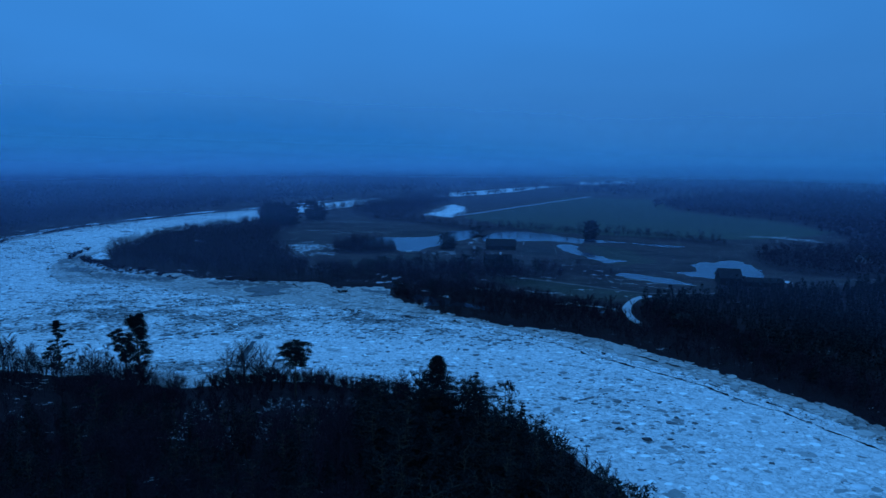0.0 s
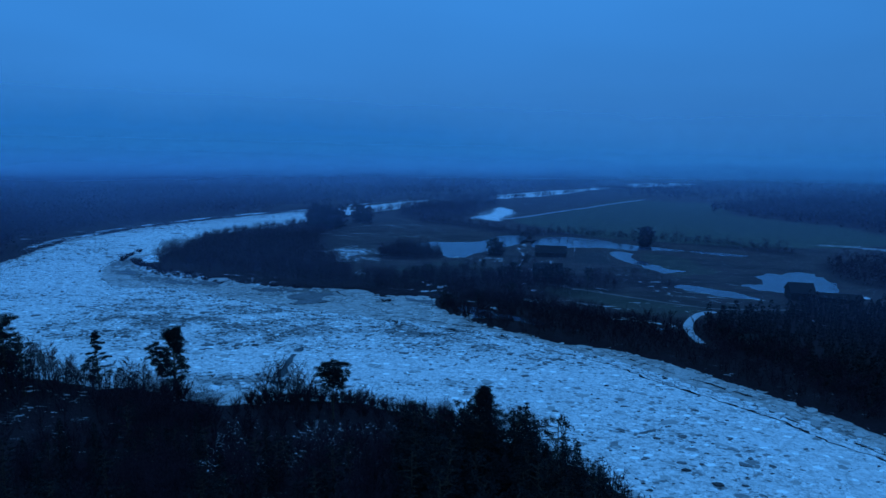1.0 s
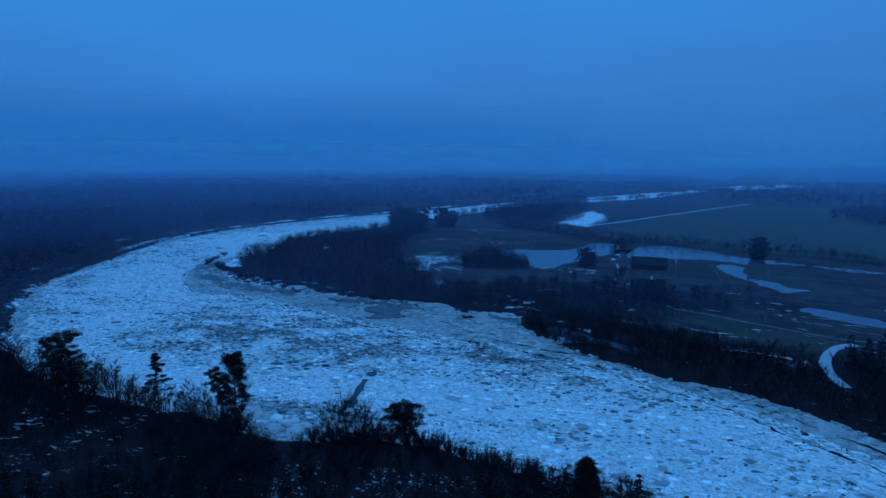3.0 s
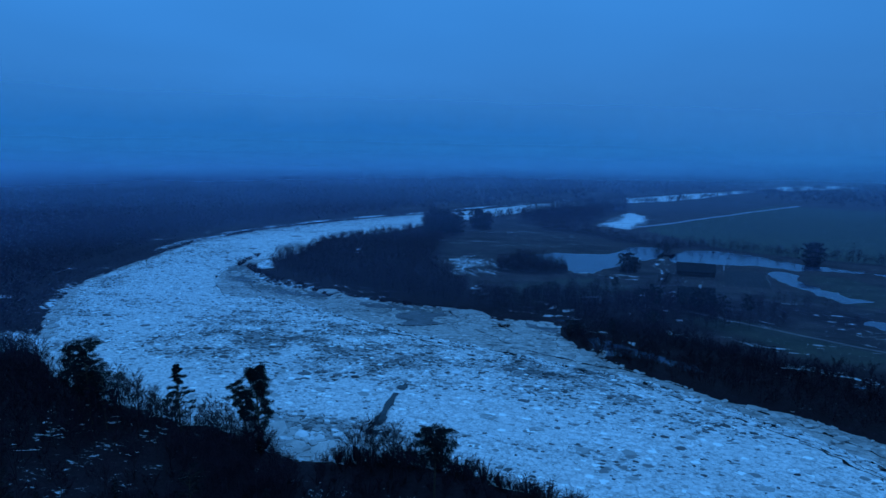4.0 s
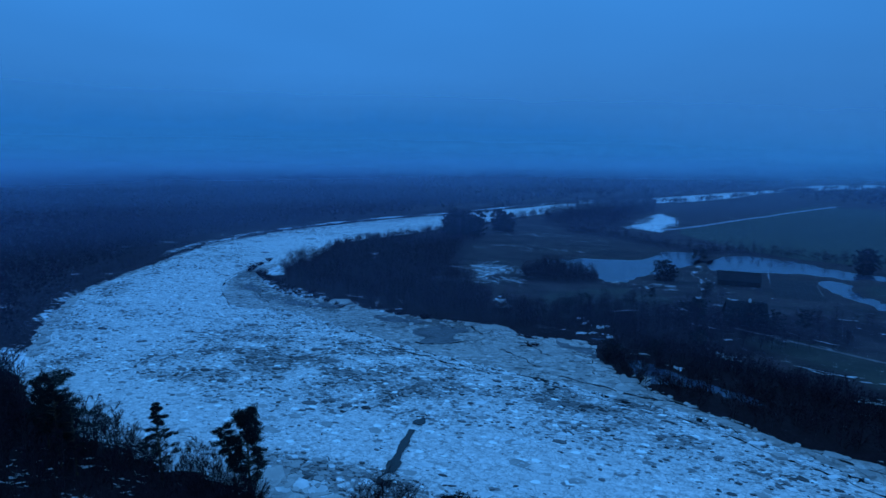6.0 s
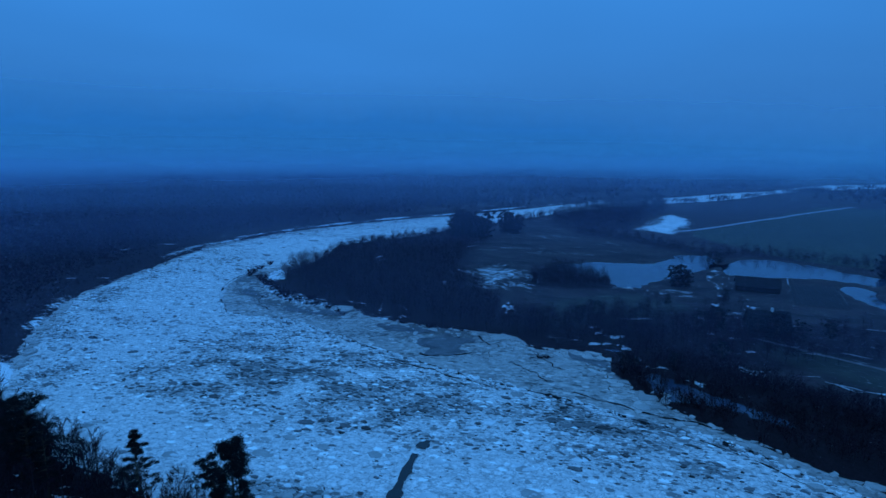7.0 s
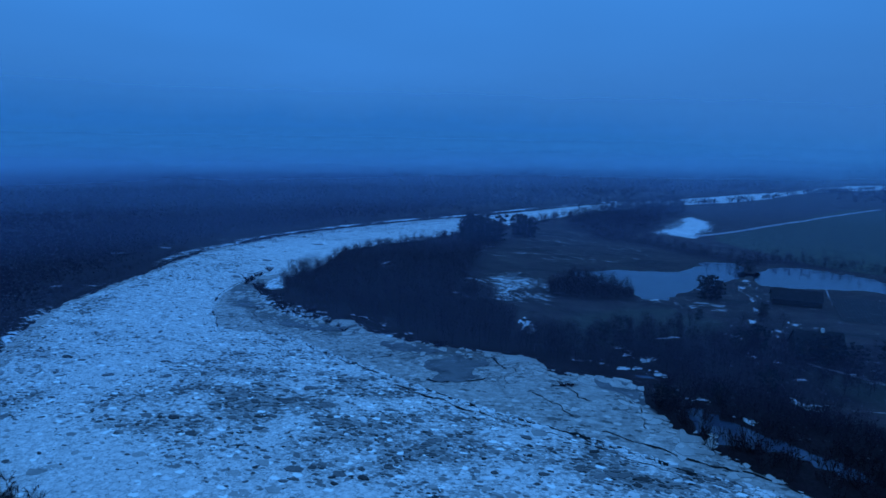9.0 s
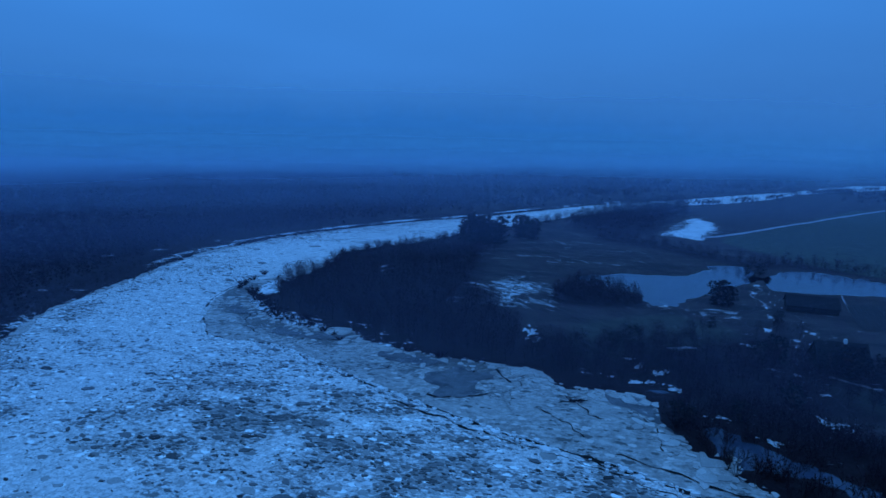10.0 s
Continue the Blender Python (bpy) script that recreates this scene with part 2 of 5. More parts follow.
def ground_material():
    """Winter grass, forest litter, green crop and thawing snow, by the cover laid on the sheet."""
    m, n, l, p = material("ground_cover")
    att = n.new("ShaderNodeAttribute")
    att.attribute_name = "cover"
    sep = n.new("ShaderNodeSeparateColor")
    l.new(att.outputs["Color"], sep.inputs[0])
    fine = noise_node(n, l, 1.1, 6, 0.7)
    mid = noise_node(n, l, 0.16, 5, 0.62)
    grass = ramp(n, l, fine, [(0.3, (0.021, 0.0115, 0.0145)), (0.7, (0.074, 0.041, 0.045))])
    grass = mix(n, l, ramp(n, l, mid, [(0.35, (0, 0, 0)), (0.65, (1, 1, 1))]), grass, (0.054, 0.041, 0.036))
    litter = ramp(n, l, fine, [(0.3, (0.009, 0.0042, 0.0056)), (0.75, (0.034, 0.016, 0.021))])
    crop = ramp(n, l, mid, [(0.3, (0.030, 0.040, 0.027)), (0.7, (0.056, 0.066, 0.042))])
    wide = noise_node(n, l, 0.03, 5, 0.6, (1.0, 2.4, 1.0), 0.25)
    grass = mix(n, l, ramp(n, l, wide, [(0.38, (0.8, 0.8, 0.8)), (0.56, (0, 0, 0))]), grass, (0.020, 0.0135, 0.014))
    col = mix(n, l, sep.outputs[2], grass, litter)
    col = mix(n, l, sep.outputs[0], col, crop)
    drift = mix(n, l, 0.55, noise_node(n, l, 0.10, 8, 0.75, (1.0, 1.7, 1.0), 0.3), noise_node(n, l, 0.6, 5, 0.7, (0.75, 1.8, 1.0), 0.25))
    total = n.new("ShaderNodeMath")
    total.operation = "ADD"
    l.new(drift, total.inputs[0])
    l.new(sep.outputs[1], total.inputs[1])
    snow = ramp(n, l, total.outputs[0], [(0.90, (0, 0, 0)), (0.98, (1, 1, 1))])
    white = ramp(n, l, fine, [(0.3, (0.66, 0.67, 0.68)), (0.7, (0.86, 0.86, 0.87))])
    l.new(mix(n, l, snow, col, white), p.inputs["Base Color"])
    p.inputs["Roughness"].default_value = 0.92
    p.inputs["Specular IOR Level"].default_value = 0.15
    bump(n, l, p, fine, 0.7, 0.25)
    return m


def ice_material(name, dark, light, grain, pans=0.5, seams=0.6):
    """Packed slush: grain, soft pans with darker seams, and dirty drifts by the sheet's cover."""
    m, n, l, p = material(name)
    att = n.new("ShaderNodeAttribute")
    att.attribute_name = "cover"
    sep = n.new("ShaderNodeSeparateColor")
    l.new(att.outputs["Color"], sep.inputs[0])
    fine = noise_node(n, l, grain, 6, 0.7)
    slush = noise_node(n, l, 0.30, 6, 0.72, (0.8, 1.25, 1.0), 0.2)
    broad = noise_node(n, l, 0.045, 4, 0.6, (1.0, 1.8, 1.0), 0.25)
    half = tuple(0.5 * (a + b) for a, b in zip(dark, light))
    col = ramp(n, l, fine, [(0.36, dark), (0.47, half), (0.60, light)])
    col = mix(n, l, ramp(n, l, slush, [(0.38, (0.6, 0.6, 0.6)), (0.52, (0, 0, 0))]), col, tuple(0.85 * c for c in dark))
    col = mix(n, l, ramp(n, l, broad, [(0.36, (0.6, 0.6, 0.6)), (0.60, (0, 0, 0))]), col, half)
    geo = n.new("ShaderNodeNewGeometry")
    vor = n.new("ShaderNodeTexVoronoi")
    vor.feature = "DISTANCE_TO_EDGE"
    vor.inputs["Scale"].default_value = pans
    warp = mix(n, l, 0.3, geo.outputs["Position"], noise_vector(n, l, 0.6), "ADD")
    l.new(warp, vor.inputs["Vector"])
    seam = ramp(n, l, vor.outputs["Distance"], [(0.0, (seams, seams, seams)), (0.06, (0, 0, 0))])
    col = mix(n, l, seam, col, tuple(0.4 * c for c in dark))
    grit = noise_node(n, l, 0.8, 7, 0.78, (0.75, 1.2, 1.0), 0.2)
    speck = n.new("ShaderNodeMath")
    speck.operation = "ADD"
    l.new(grit, speck.inputs[0])
    l.new(sep.outputs[0], speck.inputs[1])
    col = mix(n, l, ramp(n, l, speck.outputs[0], [(0.58, (0, 0, 0)), (0.70, (0.85, 0.85, 0.85))]), col, tuple(0.35 * c for c in dark))
    for size, share, tone in ((0.85, 3.8, tuple(0.34 * c for c in dark)), (0.42, 1.9, tuple(0.45 * c for c in dark)), (0.55, -1, tuple(min(1.1 * c, 0.97) for c in light))):
        col = lumps(n, l, sep.outputs[0], col, size, share, tone)
    l.new(col, p.inputs["Base Color"])
    p.inputs["Roughness"].default_value = 0.55
    p.inputs["Specular IOR Level"].default_value = 0.35
    bump(n, l, p, fine, 0.8, 0.18)
    return m


def lumps(n, l, foul, col, size, share, tone):
    """Small lumps of another tone, more of them where the ice lies foul (share below zero: a fixed few)."""
    geo, turn, vor = n.new("ShaderNodeNewGeometry"), n.new("ShaderNodeMapping"), n.new("ShaderNodeTexVoronoi")
    turn.inputs["Scale"].default_value = (0.62, 1.0, 1.0)
    turn.inputs["Rotation"].default_value = (0, 0, 0.15)
    vor.inputs["Scale"].default_value = size
    wob = n.new("ShaderNodeVectorMath")
    wob.operation = "MULTIPLY_ADD"
    wob.inputs[1].default_value = (0.09, 0.09, 0.0)
    l.new(noise_vector(n, l, 1.3), wob.inputs[0])
    l.new(geo.outputs["Position"], wob.inputs[2])
    l.new(wob.outputs[0], turn.inputs[0])
    l.new(turn.outputs[0], vor.inputs["Vector"])
    pick = n.new("ShaderNodeSeparateColor")
    l.new(vor.outputs["Color"], pick.inputs[0])
    limit = n.new("ShaderNodeMath")
    limit.operation = "MULTIPLY_ADD"
    limit.inputs[1].default_value, limit.inputs[2].default_value = (share, 0.02) if share > 0 else (0.0, 0.17)
    l.new(foul, limit.inputs[0])
    chosen = n.new("ShaderNodeMath")
    chosen.operation = "LESS_THAN"
    l.new(pick.outputs[0], chosen.inputs[0])
    l.new(limit.outputs[0], chosen.inputs[1])
    body = ramp(n, l, vor.outputs["Distance"], [(0.33, (0.95, 0.95, 0.95)), (0.42, (0, 0, 0))])
    both = n.new("ShaderNodeMath")
    both.operation = "MULTIPLY"
    l.new(body, both.inputs[0])
    l.new(chosen.outputs[0], both.inputs[1])
    return mix(n, l, both.outputs[0], col, tone)


def noise_vector(n, l, scale):
    geo = n.new("ShaderNodeNewGeometry")
    tex = n.new("ShaderNodeTexNoise")
    tex.inputs["Scale"].default_value = scale
    l.new(geo.outputs["Position"], tex.inputs["Vector"])
    s = n.new("ShaderNodeVectorMath")
    s.operation = "SCALE"
    s.inputs["Scale"].default_value = 12.0
    l.new(tex.outputs["Color"], s.inputs[0])
    return s.outputs[0]


def floe_material(name, dark, light, island=0.25, specular=0.4):
    m = rough_material(name, dark, light, 2.4, 0.5, 0.08, 0.3, island, specular)
    return m


def water_material(name, colour, rough):
    m, n, l, p = material(name)
    ripple = noise_node(n, l, 0.7, 4, 0.6)
    l.new(ramp(n, l, noise_node(n, l, 0.06, 3), [(0.35, colour), (0.65, tuple(1.5 * c for c in colour))]), p.inputs["Base Color"])
    p.inputs["Roughness"].default_value = rough
    p.inputs["IOR"].default_value = 1.33
    p.inputs["Specular IOR Level"].default_value = 0.5
    bump(n, l, p, ripple, 0.12, 0.05)
    return m


M_GROUND = ground_material()
M_ICE = ice_material("drift_ice", (0.44, 0.395, 0.375), (0.95, 0.875, 0.835), 0.9, 0.35, 0.6)
M_SHELF = ice_material("shore_ice", (0.20, 0.172, 0.158), (0.56, 0.482, 0.44), 0.55, 0.07, 0.4)
M_PALE = floe_material("pale_floe", (0.74, 0.70, 0.68), (0.92, 0.88, 0.86), 0.10)
M_GREY = floe_material("grey_floe", (0.28, 0.25, 0.235), (0.50, 0.455, 0.425))
M_SLAB = floe_material("shore_slab", (0.32, 0.28, 0.26), (0.60, 0.53, 0.49))
M_DARK = floe_material("dark_floe", (0.06, 0.056, 0.056), (0.21, 0.19, 0.186), 0.5, 0.15)
M_BLACK = floe_material("black_ice", (0.018, 0.016, 0.018), (0.07, 0.063, 0.062), 0.4, 0.1)
M_WET = ice_material("wet_ice", (0.030, 0.029, 0.034), (0.16, 0.15, 0.155), 0.16, 0.03, 0.1)
M_WATER = water_material("open_water", (0.012, 0.015, 0.016), 0.06)
M_POND = water_material("pond_water", (0.030, 0.042, 0.066), 0.03)
# matte near-black paints in the shade down inside the narrow cracks
M_CRACK = rough_material("crack_shade", (0.006, 0.006, 0.007), (0.022, 0.021, 0.023), 1.5, 0.8, 0.05, None, 0.0, 0.08)
M_TRACK = rough_material("trodden_snow", (0.22, 0.215, 0.22), (0.58, 0.58, 0.60), 0.6, 0.9, 0.05, 0.15)
M_PATH = rough_material("muddy_lane", (0.04, 0.032, 0.031), (0.20, 0.18, 0.175), 0.35, 0.9, 0.05)
M_LANE = rough_material("patchy_snow_lane", (0.03, 0.026, 0.026), (0.62, 0.62, 0.64), 0.35, 0.9, 0.05)
M_SNOW = rough_material("wet_snow", (0.42, 0.42, 0.43), (0.84, 0.84, 0.85), 0.9, 0.8, 0.08, 0.2)
M_BARK = rough_material("grey_bark", (0.020, 0.010, 0.013), (0.065, 0.035, 0.042), 3.0, 0.95, 0.03)
M_TWIG = rough_material("bare_twigs", (0.016, 0.0065, 0.0095), (0.050, 0.022, 0.031), 0.5, 0.95, 0.01, None, 0.4, 0.1)
M_PINE_BARK = rough_material("pine_bark", (0.03, 0.02, 0.014), (0.10, 0.06, 0.038), 2.5, 0.95, 0.03)
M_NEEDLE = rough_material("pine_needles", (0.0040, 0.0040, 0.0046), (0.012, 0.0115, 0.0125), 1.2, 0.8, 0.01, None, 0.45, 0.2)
M_FAR = rough_material("far_wood", (0.014, 0.0068, 0.0105), (0.044, 0.0215, 0.031), 0.05, 0.95, 0.05, 0.006, 0.5, 0.05)
M_BOARD = rough_material("dark_boards", (0.012, 0.010, 0.009), (0.04, 0.032, 0.027), 2.0, 0.9, 0.02, 0.4, 0.0, 0.05)
M_ROOF = rough_material("dark_roofing", (0.010, 0.0095, 0.010), (0.032, 0.030, 0.031), 1.5, 0.9, 0.02, 0.3, 0.0, 0.05)
M_WHITE = rough_material("white_render", (0.55, 0.55, 0.54), (0.75, 0.75, 0.73), 1.0, 0.9, 0.01, 0.3)
M_PALE_WALL = rough_material("weathered_pale_boards", (0.16, 0.16, 0.16), (0.30, 0.29, 0.28), 1.0, 0.9, 0.01, 0.3)
M_GLASS = water_material("dark_glass", (0.01, 0.01, 0.012), 0.1)
M_SOIL = rough_material("ploughed_soil", (0.012, 0.0085, 0.0085), (0.036, 0.024, 0.023), 0.8, 0.95, 0.1, 0.08)


# ---- mesh helpers ----
def mesh_data(name, verts, faces, mat, smoothed=False):
    me = bpy.data.meshes.new(name)
    me.from_pydata([tuple(v) for v in verts], [], [tuple(f) for f in faces])
    me.materials.append(mat)
    if smoothed:
        me.shade_smooth()
    return me


def part(name, data, parent, label=""):
    ob = new(name, data)
    ob.parent = parent
    if label:
        ob["label"] = label
    return ob


def grid_sheet(name, xs, ys, zfun, mat):
    gx, gy = np.meshgrid(xs, ys)
    gz = zfun(gx.ravel(), gy.ravel())
    verts = np.column_stack([gx.ravel(), gy.ravel(), gz])
    nx, ny = len(xs), len(ys)
    i = (np.arange(ny - 1)[:, None] * nx + np.arange(nx - 1)[None, :]).ravel()
    faces = np.column_stack([i, i + 1, i + nx + 1, i + nx])
    me = bpy.data.meshes.new(name)
    me.from_pydata(verts.tolist(), [], faces.tolist())
    me.materials.append(mat)
    me.shade_smooth()
    return me, verts


def spaced(lo, hi, step, end_lo, end_hi, grow=1.13):
    mid = list(np.arange(lo, hi + 0.1, step))
    s, v = step, hi
    while v < end_hi:
        s *= grow
        v += s
        mid.append(min(v, end_hi))
    s, v = step, lo
    while v > end_lo:
        s *= grow
        v -= s
        mid.insert(0, max(v, end_lo))
    return np.array(mid)


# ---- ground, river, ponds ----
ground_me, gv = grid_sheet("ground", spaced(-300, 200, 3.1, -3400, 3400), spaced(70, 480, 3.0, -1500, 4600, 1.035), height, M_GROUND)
ground = tagged(new("ground", ground_me), "dark winter ground with thawing snow patches beside the river", "ground", kind="structure")
cover = np.zeros((len(gv), 4), np.float32)
gx, gy = gv[:, 0], gv[:, 1]
cover[:, 0] = smooth(-signed(gx, gy, FIELD) + 3 * fbm(gx, gy, 20, 3, 2), -3, 3)
for line in ([(-54, 308), (-30, 338), (-8, 340), (6, 326), (-14, 300), (-44, 282)], [(20, 284), (36, 284), (66, 262), (84, 246), (60, 238), (34, 262)], [(90, 322), (120, 330), (114, 380), (92, 384)]):
    line = curve(line, True, 3)
    cover[:, 0] = np.maximum(cover[:, 0], 0.5 * smooth(-signed(gx, gy, line) + 4 * fbm(gx, gy, 15, 3, 12), -3, 5))
snow = np.zeros(len(gv))
for line in SNOW.values():
    snow = np.maximum(snow, smooth(-signed(gx, gy, line) + 5 * fbm(gx, gy, 9, 3, 6), -7, 10) * 0.405)
strand = curve([(-183, 306), (-166, 297), (-150, 288), (-126, 282), (-112, 274), (-97, 269), (-97, 262), (-115, 266), (-126, 276), (-152, 276), (-175, 288), (-188, 300)], True, 3)
for line, amount in ((SNOW["tip"], 0.46), (strand, 0.41), (SNOW["right_strip"], 0.41), (SNOW["beach"], 0.5)):
    snow = np.maximum(snow, amount * smooth(-signed(gx, gy, line) + 3 * fbm(gx, gy, 8, 3, 16), -3, 2))
near_d = -signed(gx, gy, NEAR_LAND)
snow = np.maximum(snow, 0.49 * smooth(-signed(gx, gy, SNOW["far"]) + 13 * fbm(gx, gy * 0.6, 30, 4, 19), -4, 13))
snow = np.maximum(snow, 0.30 * (near_d > 0))
snow = np.maximum(snow, 0.285 * ((gx > -45) & (gx < 130) & (gy > 205) & (gy < 345)))
snow = np.maximum(snow, 0.24)
shore_line = line_distance(gx, gy, curve(OUTER_BANK[:16], False, 3) + np.array([-3.5, 1.5]), False)
snow = np.maximum(snow, (0.34 + 0.28 * fbm(gx, gy, 22, 3, 18)) * smooth(-shore_line, -4.0, -1))
far_strand = line_distance(gx, gy, curve(OUTER_BANK[4:16], False, 3) + np.array([-8.0, 3.7]), False)
snow = np.maximum(snow, (0.43 + 0.24 * fbm(gx, gy, 26, 3, 20)) * smooth(-far_strand, -6.0, -2.5) * smooth(gy, 290, 370))
for x, y, rx, ry in ((-262, 286, 9, 5), (-275, 279, 8, 4), (-318, 353, 9, 6), (-308, 379, 10, 5), (-249, 224, 14, 5), (-300, 420, 8, 6)):
    snow = np.maximum(snow, 0.46 * np.exp(-(((gx - x) / rx) ** 2 + ((gy - y) / ry) ** 2)))
cover[:, 1] = snow
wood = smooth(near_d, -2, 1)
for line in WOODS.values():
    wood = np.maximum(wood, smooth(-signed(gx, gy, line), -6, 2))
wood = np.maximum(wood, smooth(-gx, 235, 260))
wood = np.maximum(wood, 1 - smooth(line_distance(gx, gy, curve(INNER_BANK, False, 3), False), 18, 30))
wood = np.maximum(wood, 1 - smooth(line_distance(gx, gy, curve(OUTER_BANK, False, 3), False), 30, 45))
glade = np.maximum(np.exp(-(((gx + 96) / 17) ** 2 + ((gy - 119) / 10) ** 2)), 0.9 * np.exp(-(((gx + 112) / 16) ** 2 + ((gy - 132) / 7) ** 2))) * (near_d > 4)
cover[:, 1] = np.maximum(cover[:, 1], 0.30 + 0.05 * glade)
speck = np.exp(-(((gx + 38) / 14) ** 2 + ((gy - 120) / 12) ** 2)) * (near_d > 1)
cover[:, 1] = np.maximum(cover[:, 1], 0.41 * speck)
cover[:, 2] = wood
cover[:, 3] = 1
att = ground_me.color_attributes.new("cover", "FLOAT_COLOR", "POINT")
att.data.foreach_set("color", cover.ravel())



def dirt(x, y):
    """How dirty the drift ice lies: a belt across the bend, the outer bank's edge, and streaks."""
    bow = y - 208 - 0.0011 * (x + 80) ** 2 * (x < -80) + 0.02 * (x + 80)
    belt = np.exp(-(bow / 11.0) ** 2) * smooth(x, -160, -110) * (1 - smooth(x, -5, 45))
    second = 0.6 * np.exp(-((y - 228 - 0.15 * (x + 110)) / 9.0) ** 2) * smooth(x, -165, -130) * (1 - smooth(x, -75, -40))
    edge = 0.6 * np.exp(-((line_distance(x, y, OUTER_CURVE, False) - 10) / 13.0) ** 2)
    shore = 1.5 * np.exp(-(((x + 66) / 20) ** 4 + ((y - 153) / 8.5) ** 4))
    streak = 0.8 * np.clip(0.1 + fbm(x * 0.55 + 0.3 * y, y * 1.5, 30, 4, 52), 0, 1)
    bent = y + 10 * fbm(x, y, 40, 3, 54)
    rubble = 0.74 * smooth(x, -185, -130) * (1 - smooth(x, 20, 70)) * smooth(bent, 173, 195) * (1 - smooth(bent, 246, 266))
    left = 0.22 * smooth(-x, 120, 160) * smooth(bent, 170, 190) * (1 - smooth(bent, 290, 420))
    v = np.maximum.reduce([belt, second, edge, shore, streak, rubble, left])
    return np.clip(v * (0.8 + 1.0 * fbm(x, y * 1.6, 10, 4, 53)), 0, 1)


OUTER_CURVE = curve(OUTER_BANK[:12], False, 3)
ice_me, iv = grid_sheet("river_ice", spaced(-290, 110, 3, -420, 620), spaced(90, 420, 3, -450, 1550), lambda x, y: 0 * x, M_ICE)
ice_cover = np.zeros((len(iv), 4), np.float32)
ice_cover[:, 0] = 0.22 * dirt(iv[:, 0], iv[:, 1])
ice_cover[:, 3] = 1
ice_me.color_attributes.new("cover", "FLOAT_COLOR", "POINT").data.foreach_set("color", ice_cover.ravel())
river_ice = tagged(new("river_ice", ice_me), "pale blue drift ice packed across the bending river", "river ice", kind="structure")


def pool(name, line, z, mat, label, grow=0.0):
    """A level sheet of water inside an outline."""
    if grow:
        lo, hi = line.min(0) - grow, line.max(0) + grow
        me, v = grid_sheet(name, np.arange(lo[0], hi[0] + 2, 1.6), np.arange(lo[1], hi[1] + 2, 1.6), lambda x, y: 0 * x + z, mat)
        bm = bmesh.new()
        bm.from_mesh(me)
        bm.verts.ensure_lookup_table()
        far = np.nonzero((signed(v[:, 0], v[:, 1], line) > grow) | (signed(v[:, 0], v[:, 1], RIVER) < 2.5))[0]
        bmesh.ops.delete(bm, geom=[bm.verts[i] for i in far], context="VERTS")
        bm.to_mesh(me)
        bm.free()
    else:
        me = mesh_data(name, [(*p, z) for p in line], [tuple(range(len(line)))], mat)
    return tagged(new(name, me), label, "water", kind="structure")


for line in PONDS.values():
    pool("pond", line, 0.52, M_POND, "still flood water lying in the winter meadow", 7.0)


def haze_material(name, amount, low, high, top, tint):
    """Tinted sheet imitating haze: nothing at the ground, thickest in mid-air, gone again above."""
    m = bpy.data.materials.new(name)
    m.use_nodes = True
    n, l = m.node_tree.nodes, m.node_tree.links
    n.clear()
    out, mixer, clear = n.new("ShaderNodeOutputMaterial"), n.new("ShaderNodeMixShader"), n.new("ShaderNodeBsdfTransparent")
    body, front, back = n.new("ShaderNodeMixShader"), n.new("ShaderNodeBsdfDiffuse"), n.new("ShaderNodeBsdfTranslucent")
    front.inputs[0].default_value = back.inputs[0].default_value = (*tint, 1)
    geo, sep = n.new("ShaderNodeNewGeometry"), n.new("ShaderNodeSeparateXYZ")
    l.new(geo.outputs["Position"], sep.inputs[0])
    value = None
    for a, b2 in ((low, high), (top, 35)):
        r = n.new("ShaderNodeMapRange")
        r.interpolation_type = "SMOOTHSTEP"
        r.inputs[1].default_value, r.inputs[2].default_value = min(a, b2), max(a, b2)
        r.inputs[3].default_value, r.inputs[4].default_value = (0, 1) if a < b2 else (1, 0)
        l.new(sep.outputs[2], r.inputs[0])
        if value is None:
            value = r.outputs[0]
        else:
            k = n.new("ShaderNodeMath")
            k.operation = "MULTIPLY"
            l.new(value, k.inputs[0])
            l.new(r.outputs[0], k.inputs[1])
            value = k.outputs[0]
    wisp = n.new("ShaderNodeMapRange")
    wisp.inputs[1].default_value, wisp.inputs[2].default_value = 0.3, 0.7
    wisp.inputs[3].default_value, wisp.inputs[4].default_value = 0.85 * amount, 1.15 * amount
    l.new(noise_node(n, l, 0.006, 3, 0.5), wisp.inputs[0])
    bank = n.new("ShaderNodeMapRange")          # the imitated haze is made denser to the west
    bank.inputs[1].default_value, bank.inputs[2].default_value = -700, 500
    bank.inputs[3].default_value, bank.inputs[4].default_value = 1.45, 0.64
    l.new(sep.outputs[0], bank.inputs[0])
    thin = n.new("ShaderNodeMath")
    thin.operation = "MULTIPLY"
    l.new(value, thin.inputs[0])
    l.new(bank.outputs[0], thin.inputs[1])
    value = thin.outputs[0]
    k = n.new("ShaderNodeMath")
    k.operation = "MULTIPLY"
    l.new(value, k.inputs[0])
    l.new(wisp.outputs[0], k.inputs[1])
    body.inputs[0].default_value = 0.5
    l.new(front.outputs[0], body.inputs[1])
    l.new(back.outputs[0], body.inputs[2])
    l.new(k.outputs[0], mixer.inputs[0])
    l.new(clear.outputs[0], mixer.inputs[1])
    l.new(body.outputs[0], mixer.inputs[2])
    l.new(mixer.outputs[0], out.inputs[0])
    return m


